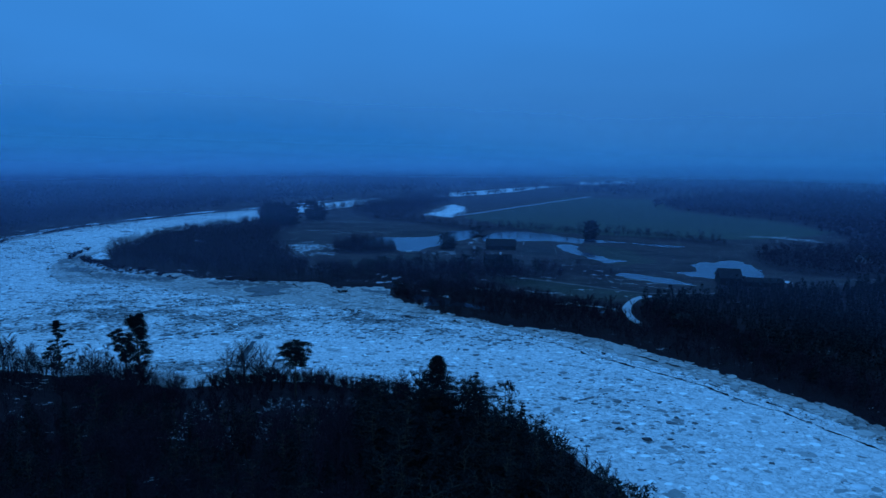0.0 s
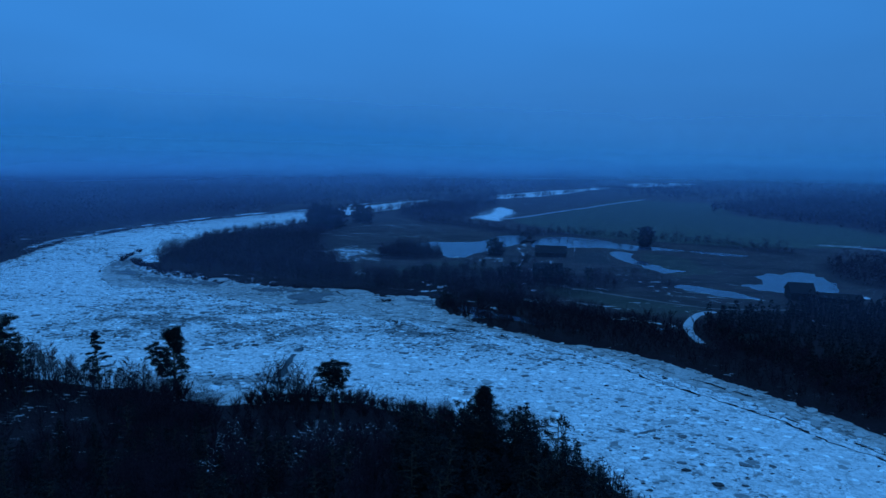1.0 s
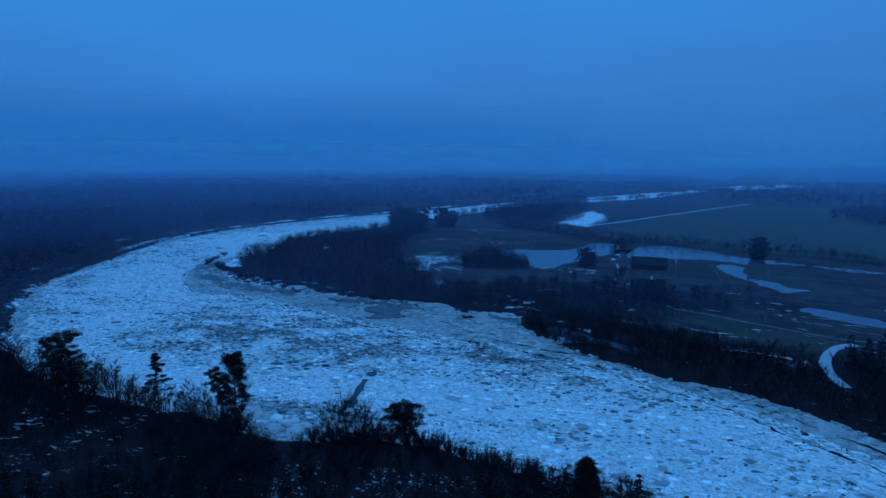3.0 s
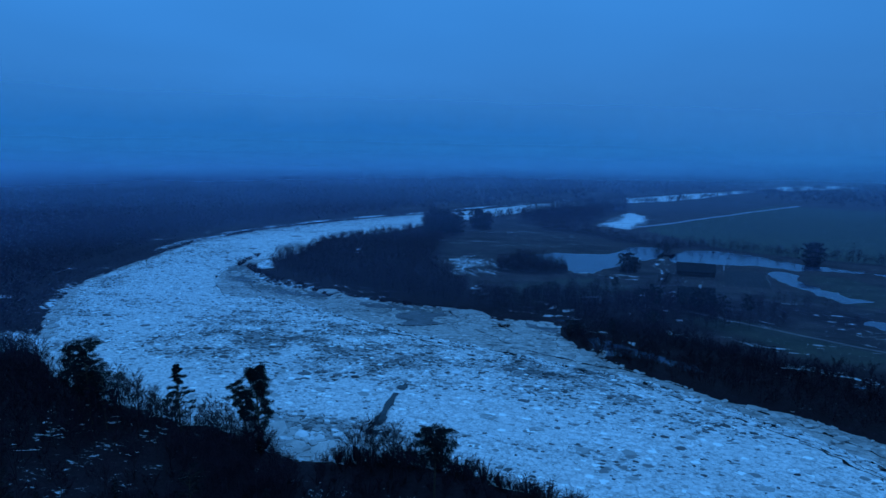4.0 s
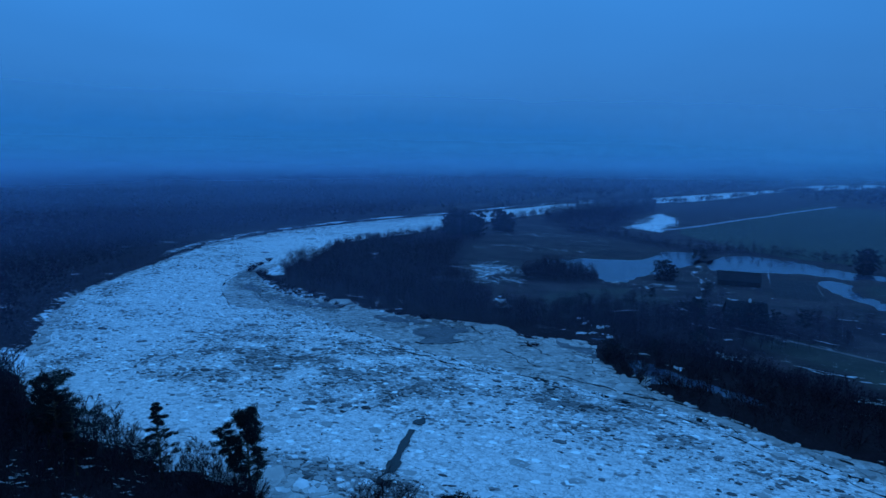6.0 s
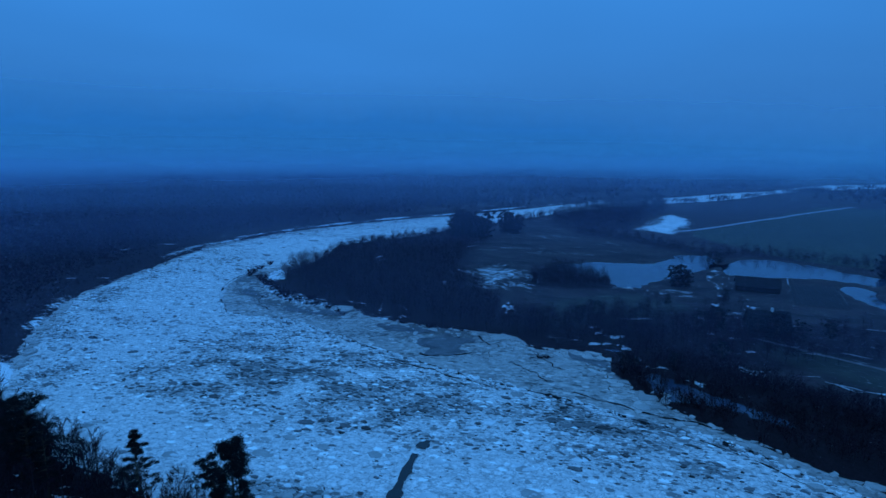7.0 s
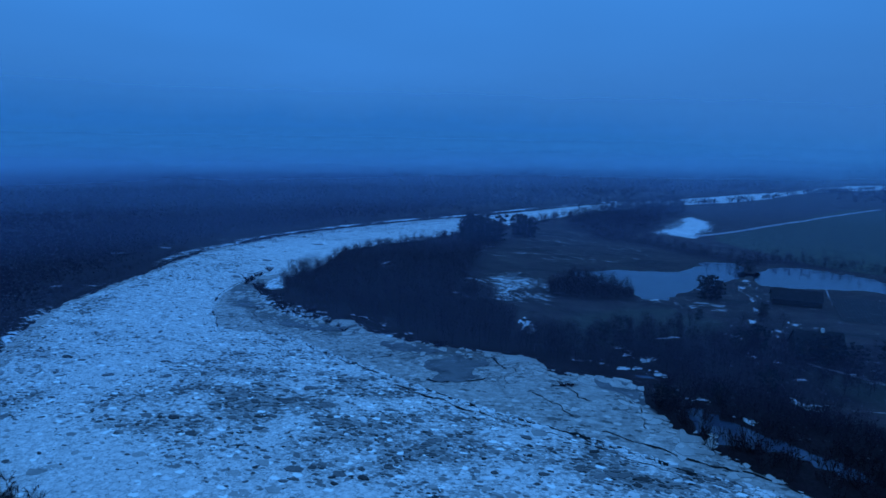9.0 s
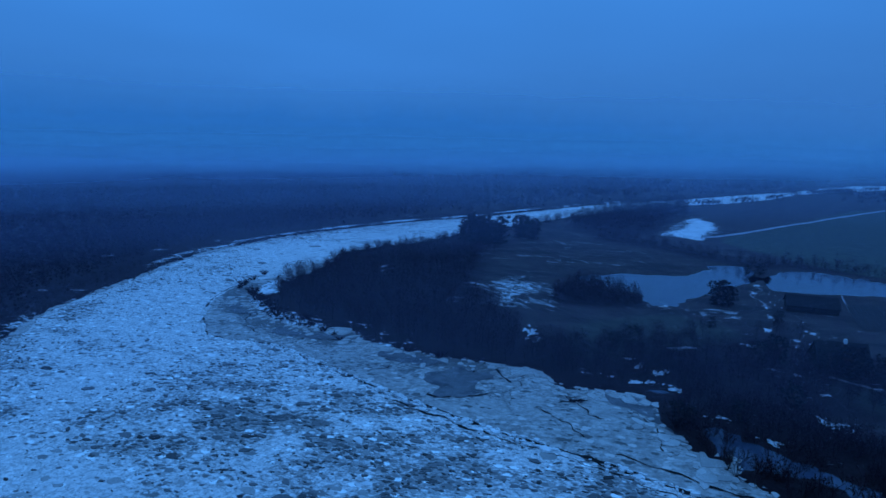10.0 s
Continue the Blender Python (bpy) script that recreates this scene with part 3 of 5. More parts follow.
# evening haze over the valley imitated by tinted sheets, thickening with distance
HAZE_SHEETS = [(186, 0.06, 1, 24, 64), (380, 0.13, 2, 26, 66), (600, 0.19, 2, 26, 68), (880, 0.27, 1, 26, 74), (1200, 0.43, -2, 24, 84), (1600, 0.68, -8, 20, 120), (2100, 0.98, -40, -15, 330)]
for radius, amount, low, high, top in HAZE_SHEETS:
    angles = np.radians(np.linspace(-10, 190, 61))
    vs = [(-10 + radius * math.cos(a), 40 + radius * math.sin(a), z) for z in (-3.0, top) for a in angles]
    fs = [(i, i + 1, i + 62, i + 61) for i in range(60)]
    tagged(new("mist", mesh_data("mist", vs, fs, haze_material("haze_sheet", amount, low, high, top, (0.52, 0.62, 1.0) if radius < 500 else (0.48, 0.70, 1.0) if radius < 1000 else (0.44, 0.84, 1.0)), True)), "curved see-through sheet tinted to imitate distance haze over the valley", "mist", kind="structure")


# ---- shore ice and drifting floes ----
SHELF = np.vstack([curve(SHELF_LINE, False, 4), curve(INNER_BANK[5:32], False, 3)[::-1] + np.array([6.0, 6.0])])


def shelf_height(x, y):
    d = -signed(x, y, SHELF) + 1.0 * fbm(x, y, 7, 3, 31)
    return -0.5 + 0.78 * smooth(d, -0.6, 0.5) + 0.10 * fbm(x, y, 3.5, 3, 33) * (d > 0)


shelf_me, sv = grid_sheet("shore_ice", np.arange(-212, 106, 1.6), np.arange(112, 345, 1.6), shelf_height, M_SHELF)
sx, sy = sv[:, 0], sv[:, 1]
slush = np.exp(-(line_distance(sx, sy, curve(INNER_BANK[5:20], False, 3), False) / 11.0) ** 2) * np.clip(0.75 + 1.6 * fbm(sx, sy * 1.3, 12, 4, 35), 0, 1) * (1 - smooth(sx, -95, -55))
shelf_cover = np.zeros((len(sv), 4), np.float32)
shelf_cover[:, 0] = 0.42 * slush + 0.02 + 0.16 * np.clip(fbm(sx, sy, 9, 4, 36), 0, 1)
shelf_cover[:, 3] = 1
shelf_me.color_attributes.new("cover", "FLOAT_COLOR", "POINT").data.foreach_set("color", shelf_cover.ravel())
shore_ice = tagged(new("shore_ice", shelf_me), "grey shelf of older ice frozen to the inner bank", "shore ice", kind="structure")


def ribbon(line, widths, z):
    """A flat strip along a line."""
    tangent = np.gradient(line, axis=0)
    tangent /= np.linalg.norm(tangent, axis=1)[:, None] + 1e-9
    side = np.column_stack([-tangent[:, 1], tangent[:, 0]]) * np.asarray(widths)[:, None] / 2
    zz = np.broadcast_to(z, (len(line),))
    verts = [(*p, h) for p, h in zip(line + side, zz)] + [(*p, h) for p, h in zip(line - side, zz)]
    n = len(line)
    return verts, [(i, i + n, i + n + 1, i + 1) for i in range(n - 1)]


rng = np.random.default_rng(7)


def crack(control, width, wander, z=0.02, steps=22):
    line = curve(control, False, steps)
    line = line + np.column_stack([fbm(line[:, 0], line[:, 1], 4, 5, 41), fbm(line[:, 0], line[:, 1], 4, 5, 43)]) * wander
    w = width * (0.25 + 1.2 * np.clip(0.5 + fbm(line[:, 0], line[:, 1], 3, 3, 47), 0, 1) ** 2)
    w[0] = w[-1] = 0.03
    return mesh_data("ice_crack", *ribbon(line, w, z), M_CRACK)


shelf_pts = np.array(SHELF_LINE)
CRACKS = [(shelf_pts[3:] + np.array([-0.6, -0.9]), 1.6, 1.3), (shelf_pts[7:16] + np.array([-2.2, -3.2]), 0.8, 1.8),
          (shelf_pts[14:20] + np.array([-3.5, -3.0]), 1.0, 1.8), (shelf_pts[10:17] + np.array([2.2, 3.4]), 0.8, 1.6),
          (shelf_pts[0:4] + np.array([-0.8, -0.5]), 0.8, 0.8)]
outer_pts = np.array(OUTER_BANK, float)
CRACKS += [(outer_pts[:9] + np.array([2.2, -1.0]), 0.9, 2.0), (outer_pts[7:14] + np.array([3.0, -2.0]), 1.2, 2.4)]
SHELF_CRACKS = [[(-59, 264), (-57, 257), (-60, 249), (-57, 241)], [(-31, 256), (-28, 247), (-22, 238), (-21, 228)], [(-99, 264), (-97, 255), (-101, 247)],
                [(-45, 252), (-40, 244), (-33, 240)], [(-140, 271), (-133, 264), (-128, 259)], [(-8, 225), (-2, 219), (4, 213)], [(-76, 262), (-72, 256), (-66, 254)],
                [(-52, 240), (-44, 236), (-38, 229)], [(-170, 285), (-164, 275), (-155, 268)]]
CRACKS += [(np.array(c, float), 0.38, 2.2) for c in SHELF_CRACKS]
CRACKS += [(np.array(c, float), 1.5, 2.0) for c in ([(-80, 238), (-75, 238.5), (-70, 241), (-64, 244)], [(-46, 246.5), (-43, 248), (-40, 248)], [(-67, 262), (-64, 257), (-60, 256)])]
for number, (control, width, wander) in enumerate(CRACKS):
    tagged(new("ice_crack", crack(control, width, wander, 0.40 if number == 3 or number > 6 else 0.03)),
           "jagged water crack along the shore ice, its shaded depth painted black", "ice crack", "cracks along the shore ice")


def floe_shape(x, y, r, tall, squash, turn, sides):
    """A flat, uneven slab of ice with a slanting edge."""
    a = np.linspace(0, 2 * np.pi, sides, endpoint=False) + rng.uniform(0, 0.5, sides)
    rr = r * rng.uniform(0.7, 1.15, sides)
    px, py = rr * np.cos(a), rr * np.sin(a) * squash
    c, s = math.cos(turn), math.sin(turn)
    px, py = px * c - py * s, px * s + py * c
    tilt = rng.normal(0, 0.03, 2)
    top = [(x + u, y + v, tall + tilt[0] * u + tilt[1] * v) for u, v in zip(px * 0.88, py * 0.88)]
    low = [(x + u, y + v, -0.05) for u, v in zip(px, py)]
    faces = [tuple(range(sides))] + [(i, sides + i, sides + (i + 1) % sides, (i + 1) % sides) for i in range(sides)]
    return top + low, faces


def scatter_floes(count, area, radius, seed):
    g = np.random.default_rng(seed)
    x, y = g.uniform(area[0], area[1], count), g.uniform(area[2], area[3], count)
    keep = (signed(x, y, RIVER) < -1.5) & (signed(x, y, SHELF) > 0.3)
    x, y = x[keep], y[keep]
    return x, y, g.lognormal(math.log(radius), 0.5, len(x)), g.random(len(x))


floe_sets = {"pale": ([], []), "grey": ([], []), "dark": ([], []), "black": ([], [])}
floe_mats = {"pale": M_PALE, "grey": M_GREY, "dark": M_DARK, "black": M_BLACK}
single = 0
FLOES = ((70000, (-250, 110, 60, 330), 0.58, 3), (11000, (-290, -100, 300, 660), 0.9, 4), (1700, (-250, 110, 60, 420), 1.35, 5))
for count, area, radius, seed in FLOES:
    X, Y, R, U = scatter_floes(count, area, radius, seed)
    DIRT = dirt(X, Y)
    for x, y, r, u, foul in zip(X, Y, R, U, DIRT):
        r = min(r, 2.6)
        if seed == 3 and rng.random() > 0.20 + 0.95 * foul:
            continue
        dark_share = 0.06 + 0.66 * foul
        tone = "dark" if u < dark_share else "grey" if u < dark_share + (0.62 if seed == 5 else 0.14 + 0.15 * foul) else "pale"
        if tone == "dark":
            r *= (0.7 + 0.5 * foul) * (0.7 if seed == 5 else 1.0)
        if tone == "pale":
            r *= 0.8
        if tone == "dark" and rng.random() < 0.13:
            tone = "black"
            r *= 0.8
        tall = rng.uniform(0.02, 0.06) if tone == "grey" else rng.uniform(0.04, 0.20)
        verts, faces = floe_shape(x, y, r, tall, rng.uniform(0.28, 0.7) if tone in ("dark", "black") else rng.uniform(0.32, 0.85), rng.normal(0.0, 0.35), int(rng.integers(6, 9)))
        if seed == 5 and single < 300 and -115 < x < 60 and 130 < y < 232:
            single += 1
            part("floe", mesh_data("floe", verts, faces, floe_mats[tone]), river_ice)
        else:
            vs, fs = floe_sets[tone]
            k = len(vs)
            vs.extend(verts)
            fs.extend(tuple(i + k for i in f) for f in faces)
for tone, (vs, fs) in floe_sets.items():
    tagged(part("floe_field", mesh_data("floe_field", vs, fs, floe_mats[tone]), river_ice), kind="stuff")

# floes that stand out by their size or darkness
BIG_FLOES = {"black": [(-73, 187, 1.5), (-77.4, 183.2, 1.0), (-127.8, 195, 1.6), (-127, 211, 1.3), (-189, 216.5, 2.4), (44, 118, 1.2), (12, 139, 1.2), (-131, 194, 1.0)],
             "dark": [(-88, 185, 2.2), (-107, 222, 2.6), (-149, 215, 2.0), (-165, 210, 2.0), (-243, 299, 2.6), (-137, 254, 2.2), (-231, 432, 4.5), (-25, 185, 1.8), (11, 170, 1.4), (-106, 204, 1.6), (52, 126, 1.4), (-216, 330, 3.0), (-228, 372, 3.4)],
             "grey": [(-92.5, 174, 2.8), (-87, 177.5, 2.2), (-78, 176, 2.4), (-88.6, 169, 3.0), (74.5, 112.6, 2.2), (43, 145, 2.4), (25, 158, 2.2), (41, 144, 1.8), (-100, 158, 2.4), (0, 165, 2.0), (-20, 170, 2.2)]}
for tone, places in BIG_FLOES.items():
    for x, y, r in places:
        part("floe", mesh_data("floe", *floe_shape(x, y, r, 0.22 if tone != "grey" else 0.10, rng.uniform(0.45, 0.7), rng.normal(0, 0.2), 8), floe_mats[tone]), river_ice)

# a low ridge of broken pale ice along the edge of the shelf
ridge_vs, ridge_fs = [], []
for px, py in curve(SHELF_LINE[2:], False, 44):
    if fbm(np.array([px]), np.array([py]), 12, 2, 85)[0] < -0.25:
        continue
    x, y = px + rng.normal(-0.8, 1.0), py + rng.normal(-1.4, 1.0)
    verts, faces = floe_shape(x, y, rng.lognormal(-0.5, 0.45), rng.uniform(0.2, 0.55), rng.uniform(0.35, 0.8), rng.normal(-0.35, 0.4), 6)
    k = len(ridge_vs)
    ridge_vs.extend(verts)
    ridge_fs.extend(tuple(i + k for i in f) for f in faces)
tagged(part("ice_ridge", mesh_data("ice_ridge", ridge_vs, ridge_fs, M_PALE), shore_ice), kind="stuff")

# slabs pushed up where the shelf meets the land, and on the near shore
land_edge = curve(INNER_BANK[6:31], False, 14)
near_edge = curve([(-82, 148), (-72, 145), (-64, 143), (-54, 145), (-46, 147)], False, 40)
slab_vs, slab_fs = [], []
singles = 0
outer_edge = curve(OUTER_BANK[:9], False, 34)
for k in range(170):
    x, y = rng.uniform(-82, -54), rng.uniform(143, 161)
    wet = (y - 143) / 18
    verts, faces = floe_shape(x, y, rng.lognormal(0.05, 0.45) * (1.25 - 0.5 * wet), rng.uniform(0.12, 0.4), rng.uniform(0.45, 0.9), rng.uniform(-0.6, 0.6), int(rng.integers(6, 9)))
    part("floe", mesh_data("floe", verts, faces, M_PALE if rng.random() < 0.62 - 0.35 * wet else M_GREY), river_ice)
for edge, spread, keep in ((land_edge, 3.2, 0.9), (near_edge, 3.5, 0.8), (outer_edge, 1.6, 0.7)):
    for px, py in edge:
        for _ in range(2):
            if rng.random() > keep:
                continue
            x, y = px + rng.normal(-1.0 if edge is land_edge else 0.0, spread), py + rng.normal(-1.5 if edge is land_edge else 2.0, spread)
            verts, faces = floe_shape(x, y, rng.lognormal(0.2, 0.5), rng.uniform(0.38, 0.62) if edge is land_edge else rng.uniform(0.2, 0.5), rng.uniform(0.4, 1), rng.uniform(0, 6.3), int(rng.integers(5, 8)))
            if singles < 280:
                singles += 1
                part("slab", mesh_data("slab", verts, faces, M_SLAB), shore_ice)
            else:
                k = len(slab_vs)
                slab_vs.extend(verts)
                slab_fs.extend(tuple(i + k for i in f) for f in faces)
if slab_fs:
    tagged(part("slab_field", mesh_data("slab_field", slab_vs, slab_fs, M_SLAB), shore_ice), kind="stuff")

POOLS = [[(-84, 252), (-81, 258), (-78, 262), (-74, 258), (-70, 259), (-66, 254), (-69, 249), (-66, 244), (-70, 240), (-76, 238), (-78, 243), (-82, 246)],
         [(-34, 254), (-26, 256), (-19, 250), (-15, 240), (-10, 232), (-14, 231), (-22, 242)],
         [(-150, 276), (-138, 273), (-126, 277), (-120, 270), (-134, 267), (-147, 269)],
         [(-104, 265), (-92, 265), (-82, 262), (-90, 258), (-101, 259)],
         [(-184, 297), (-176, 290), (-168, 287), (-174, 283), (-182, 288)]]
for line in POOLS:
    line = curve(line, True, 9)
    line = line + 3.0 * np.column_stack([fbm(line[:, 0], line[:, 1], 3.5, 4, 81), fbm(line[:, 0], line[:, 1], 3.5, 4, 83)])
    pool("melt_pool", line, 0.42, M_WET, "dark smooth melt water on the shore ice")

# the open lead behind a stake in the ice
for control in ([(-57.2, 186.2), (-57.6, 184.5), (-57.9, 182.4)], [(-57.9, 179.6), (-57.5, 175), (-56.6, 168), (-55.6, 161), (-55.2, 156)]):
    line = curve(control, False, 16)
    width = (2.2 + 1.5 * fbm(line[:, 0], line[:, 1], 1.6, 3, 61)) * np.linspace(0.8, 1.15, len(line))
    tagged(new("open_lead", mesh_data("open_lead", *ribbon(line, width, 0.23), M_WATER)), "dark strip of open water through the drift ice", "open water")


# ---- trees ----
def tube(vs, fs, points, radii, sides=4):
    """A tapered stem through the points."""
    k = len(vs)
    for i, (p, r) in enumerate(zip(points, radii)):
        d = (points[min(i + 1, len(points) - 1)] - points[max(i - 1, 0)])
        d = d / (np.linalg.norm(d) + 1e-9)
        u = np.cross(d, (0.31, 0.95, 0.05) if abs(d[2]) > 0.6 else (0, 0, 1))
        u /= np.linalg.norm(u) + 1e-9
        v = np.cross(d, u)
        for s in range(sides):
            a = 2 * math.pi * s / sides
            vs.append(tuple(p + r * (math.cos(a) * u + math.sin(a) * v)))
    for i in range(len(points) - 1):
        for s in range(sides):
            t = (s + 1) % sides
            fs.append((k + i * sides + s, k + i * sides + t, k + (i + 1) * sides + t, k + (i + 1) * sides + s))


def spike(vs, fs, a, b, w, g):
    """One thin twig or needle spray from a to b."""
    side = np.cross(b - a, g.normal(size=3))
    side *= w / (np.linalg.norm(side) + 1e-9)
    k = len(vs)
    vs.extend((tuple(a + side), tuple(a - side), tuple(b)))
    fs.append((k, k + 1, k + 2))


def stem_points(g, h, lean=0.03, wander=0.02, n=7):
    z = np.linspace(0, h, n)
    p = np.zeros((n, 3))
    p[:, 2] = z
    p[:, :2] = np.cumsum(g.normal(0, wander * h / n * 3, (n, 2)), axis=0) + np.outer(z, g.normal(0, lean, 2))
    return p


def along(points, f):
    i = f * (len(points) - 1)
    k = min(int(i), len(points) - 2)
    return points[k] * (1 - i + k) + points[k + 1] * (i - k)


def bare_tree(seed, h, limbs, twigs, width, spread=0.30, low=0.22, stems=1, rise=0.0):
    """A leafless tree: stem, limbs, branches and a haze of twigs."""
    g = np.random.default_rng(seed)
    tv, tf, cv, cf = [], [], [], []
    for s in range(stems):
        stem = stem_points(g, h * (1 if s == 0 else g.uniform(0.7, 0.95)), 0.04 if stems == 1 else 0.16)
        stem[:, 2] -= 0.4
        r = h * 0.013
        tube(tv, tf, stem, np.linspace(r, 0.02, len(stem)), 5)
        for i in range(limbs):
            f = low + (0.97 - low) * (i + g.random()) / limbs
            a = along(stem, f)
            ang = g.uniform(0, 2 * math.pi)
            reach = h * spread * (1.1 - 0.75 * f) * g.uniform(0.7, 1.2)
            up = g.uniform(0.25, 0.9) + rise
            b = a + np.array([math.cos(ang), math.sin(ang), up]) * reach * 0.5
            c = b + np.array([math.cos(ang + g.normal(0, 0.3)), math.sin(ang), up * 1.3]) * reach * 0.5
            tube(cv, cf, [a, b, c], [r * 0.32 * (1 - 0.6 * f), r * 0.15, 0.008], 3)
            for j in range(max(1, twigs // (limbs * stems))):
                q = a + (b - a) * g.uniform(0.3, 1) if g.random() < 0.4 else b + (c - b) * g.random()
                d = g.normal(size=3) * 0.8 + np.array([math.cos(ang) * 0.6, math.sin(ang) * 0.6, 0.45 + rise])
                spike(cv, cf, q, q + d * g.uniform(0.35, 1.0) * h * 0.085, width * g.uniform(0.6, 1.2), g)
    return mesh_data("trunk", tv, tf, M_BARK), mesh_data("crown", cv, cf, M_TWIG)


def round_tree(seed, h, limbs, twigs, width):
    """A leafless tree with a broad rounded head of fine twigs."""
    g = np.random.default_rng(seed)
    tv, tf, cv, cf = [], [], [], []
    stem = stem_points(g, h * 0.8, 0.05)
    stem[:, 2] -= 0.4
    r = h * 0.013
    tube(tv, tf, stem, np.linspace(r, 0.03, len(stem)), 5)
    head, wide, deep = np.array([*stem[-1, :2] * 0.7, h * 0.58]), h * g.uniform(0.27, 0.36), h * 0.40
    for i in range(limbs):
        a = along(stem, 0.2 + 0.7 * (i + g.random()) / limbs)
        d = g.normal(size=3)
        d[2] = abs(d[2]) * 0.8 + 0.2
        d /= np.linalg.norm(d)
        c = head + d * np.array([wide, wide, deep]) * 0.9
        tube(cv, cf, [a, (a + c) / 2 - np.array([0, 0, 0.04 * h]), c], [r * 0.35, r * 0.2, 0.01], 3)
    lobes = [head + g.normal(0, 0.42, 3) * np.array([wide, wide, deep]) for _ in range(5)]
    for j in range(twigs):
        d = g.normal(size=3)
        d /= np.linalg.norm(d)
        q = (head if j % 2 else lobes[j % 5]) + d * np.array([wide, wide, deep]) * (1.0 if j % 2 else 0.6) * g.random() ** 0.4
        q[2] = max(q[2], 0.1 * h)
        e = g.normal(size=3) * 0.7 + d * 0.7 + np.array([0, 0, 0.15])
        spike(cv, cf, q - e * h * 0.03, q + e * h * 0.06, width * g.uniform(0.6, 1.2), g)
    return mesh_data("trunk", tv, tf, M_BARK), mesh_data("crown", cv, cf, M_TWIG)


def needle_clump(vs, fs, centre, size, count, blade, g):
    for _ in range(count):
        d = g.normal(size=3)
        d /= np.linalg.norm(d) + 1e-9
        a = centre + d * size * (g.random() ** 0.5) * 0.8
        e = g.normal(size=3) * 0.6 + d * np.array([1, 1, 0.5]) + np.array([0, 0, 0.35])
        spike(vs, fs, a, a + e * blade, blade * 0.32, g)


def pine(seed, h, bare, clumps, spread, blades=46, blade=0.025):
    """A Scots pine: bare lower stem, crooked limbs and needle clumps."""
    g = np.random.default_rng(seed)
    stem = stem_points(g, h * 0.97, 0.02, 0.012, 9)
    stem[:, 2] -= 0.4
    tv, tf, cv, cf = [], [], [], []
    tube(tv, tf, stem, np.linspace(h * 0.016, 0.04, len(stem)), 7)
    for i in range(clumps):
        f = bare + (1 - bare) * ((i + g.random()) / clumps)
        u = (f - bare) / (1 - bare)
        wide = spread * (0.45 + 0.75 * math.sin(math.pi * (0.12 + 0.75 * u))) * g.uniform(0.55, 1.2)
        a = along(stem, min(f, 0.985))
        ang = g.uniform(0, 2 * math.pi)
        reach = wide * (0.25 + 0.75 * g.random())
        c = a + np.array([math.cos(ang) * reach, math.sin(ang) * reach, g.uniform(-0.05, 0.35) * reach])
        tube(tv, tf, [a, c], [0.075, 0.02], 3)
        size = 0.042 * h * g.uniform(0.7, 1.3)
        needle_clump(cv, cf, c + np.array([0, 0, 0.15]), np.array([size * 1.3, size * 1.3, size * 0.6]), blades, blade * h, g)
    return mesh_data("trunk", tv, tf, M_PINE_BARK), mesh_data("crown", cv, cf, M_NEEDLE)


def scots_pine(seed, h, bare, limbs, spread, profile, pads=3, blades=90, flat=0.45, pad=0.045, lean=(0.0, 0.0), gaps=0.0, blade=1.0):
    """A Scots pine seen close: crooked limbs that carry separate flattened pads of needles."""
    g = np.random.default_rng(seed)
    stem = stem_points(g, h * 0.97, 0.012, 0.010, 10)
    stem[:, :2] += np.outer((np.linspace(0, 1, 10) ** 1.3) * h, lean)
    stem[:, 2] -= 0.4
    tv, tf, cv, cf = [], [], [], []
    tube(tv, tf, stem, np.linspace(h * 0.015, 0.05, 10), 7)
    for i in range(limbs):
        u = (i + g.random()) / limbs
        if g.random() < gaps * (1 - u):
            continue
        a = along(stem, min(bare + (0.99 - bare) * u, 0.985))
        ang = 2.4 * i + g.normal(0, 0.35)
        out = np.array([math.cos(ang), math.sin(ang), 0.0])
        reach = spread * profile(u) * g.uniform(0.6, 1.1)
        rise = g.uniform(0.0, 0.3) + 0.35 * u
        mid = a + out * reach * 0.55 + np.array([0, 0, rise * reach * 0.55])
        tip = a + out * reach + np.array([g.normal(0, 0.1), g.normal(0, 0.1), rise]) * reach * np.array([1, 1, 0.7])
        tube(tv, tf, [a, mid, tip], [0.011 * h * (1.1 - 0.7 * u), 0.05, 0.015], 4)
        for k in range(pads):
            w = 1.0 if k == 0 else g.uniform(0.35, 0.9)
            c = (mid + (tip - mid) * (2 * w - 1) if w > 0.5 else a + (mid - a) * 2 * w) + np.array([g.normal(0, 0.16), g.normal(0, 0.16), 0.05]) * reach * (k > 0)
            size = pad * h * g.uniform(0.7, 1.25) * np.array([1.0, 1.0, flat])
            d = g.normal(size=(blades, 3))
            d /= np.linalg.norm(d, axis=1)[:, None]
            at = c + d * size * g.random((blades, 1)) ** 0.4
            e = d * np.array([0.8, 0.8, 0.4]) + g.normal(0, 0.5, (blades, 3)) + np.array([0, 0, 0.3])
            for p, q in zip(at, e):
                spike(cv, cf, p - q * 0.10 * blade, p + q * 0.17 * blade, 0.055 * blade, g)
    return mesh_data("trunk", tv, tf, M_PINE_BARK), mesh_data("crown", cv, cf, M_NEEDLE)


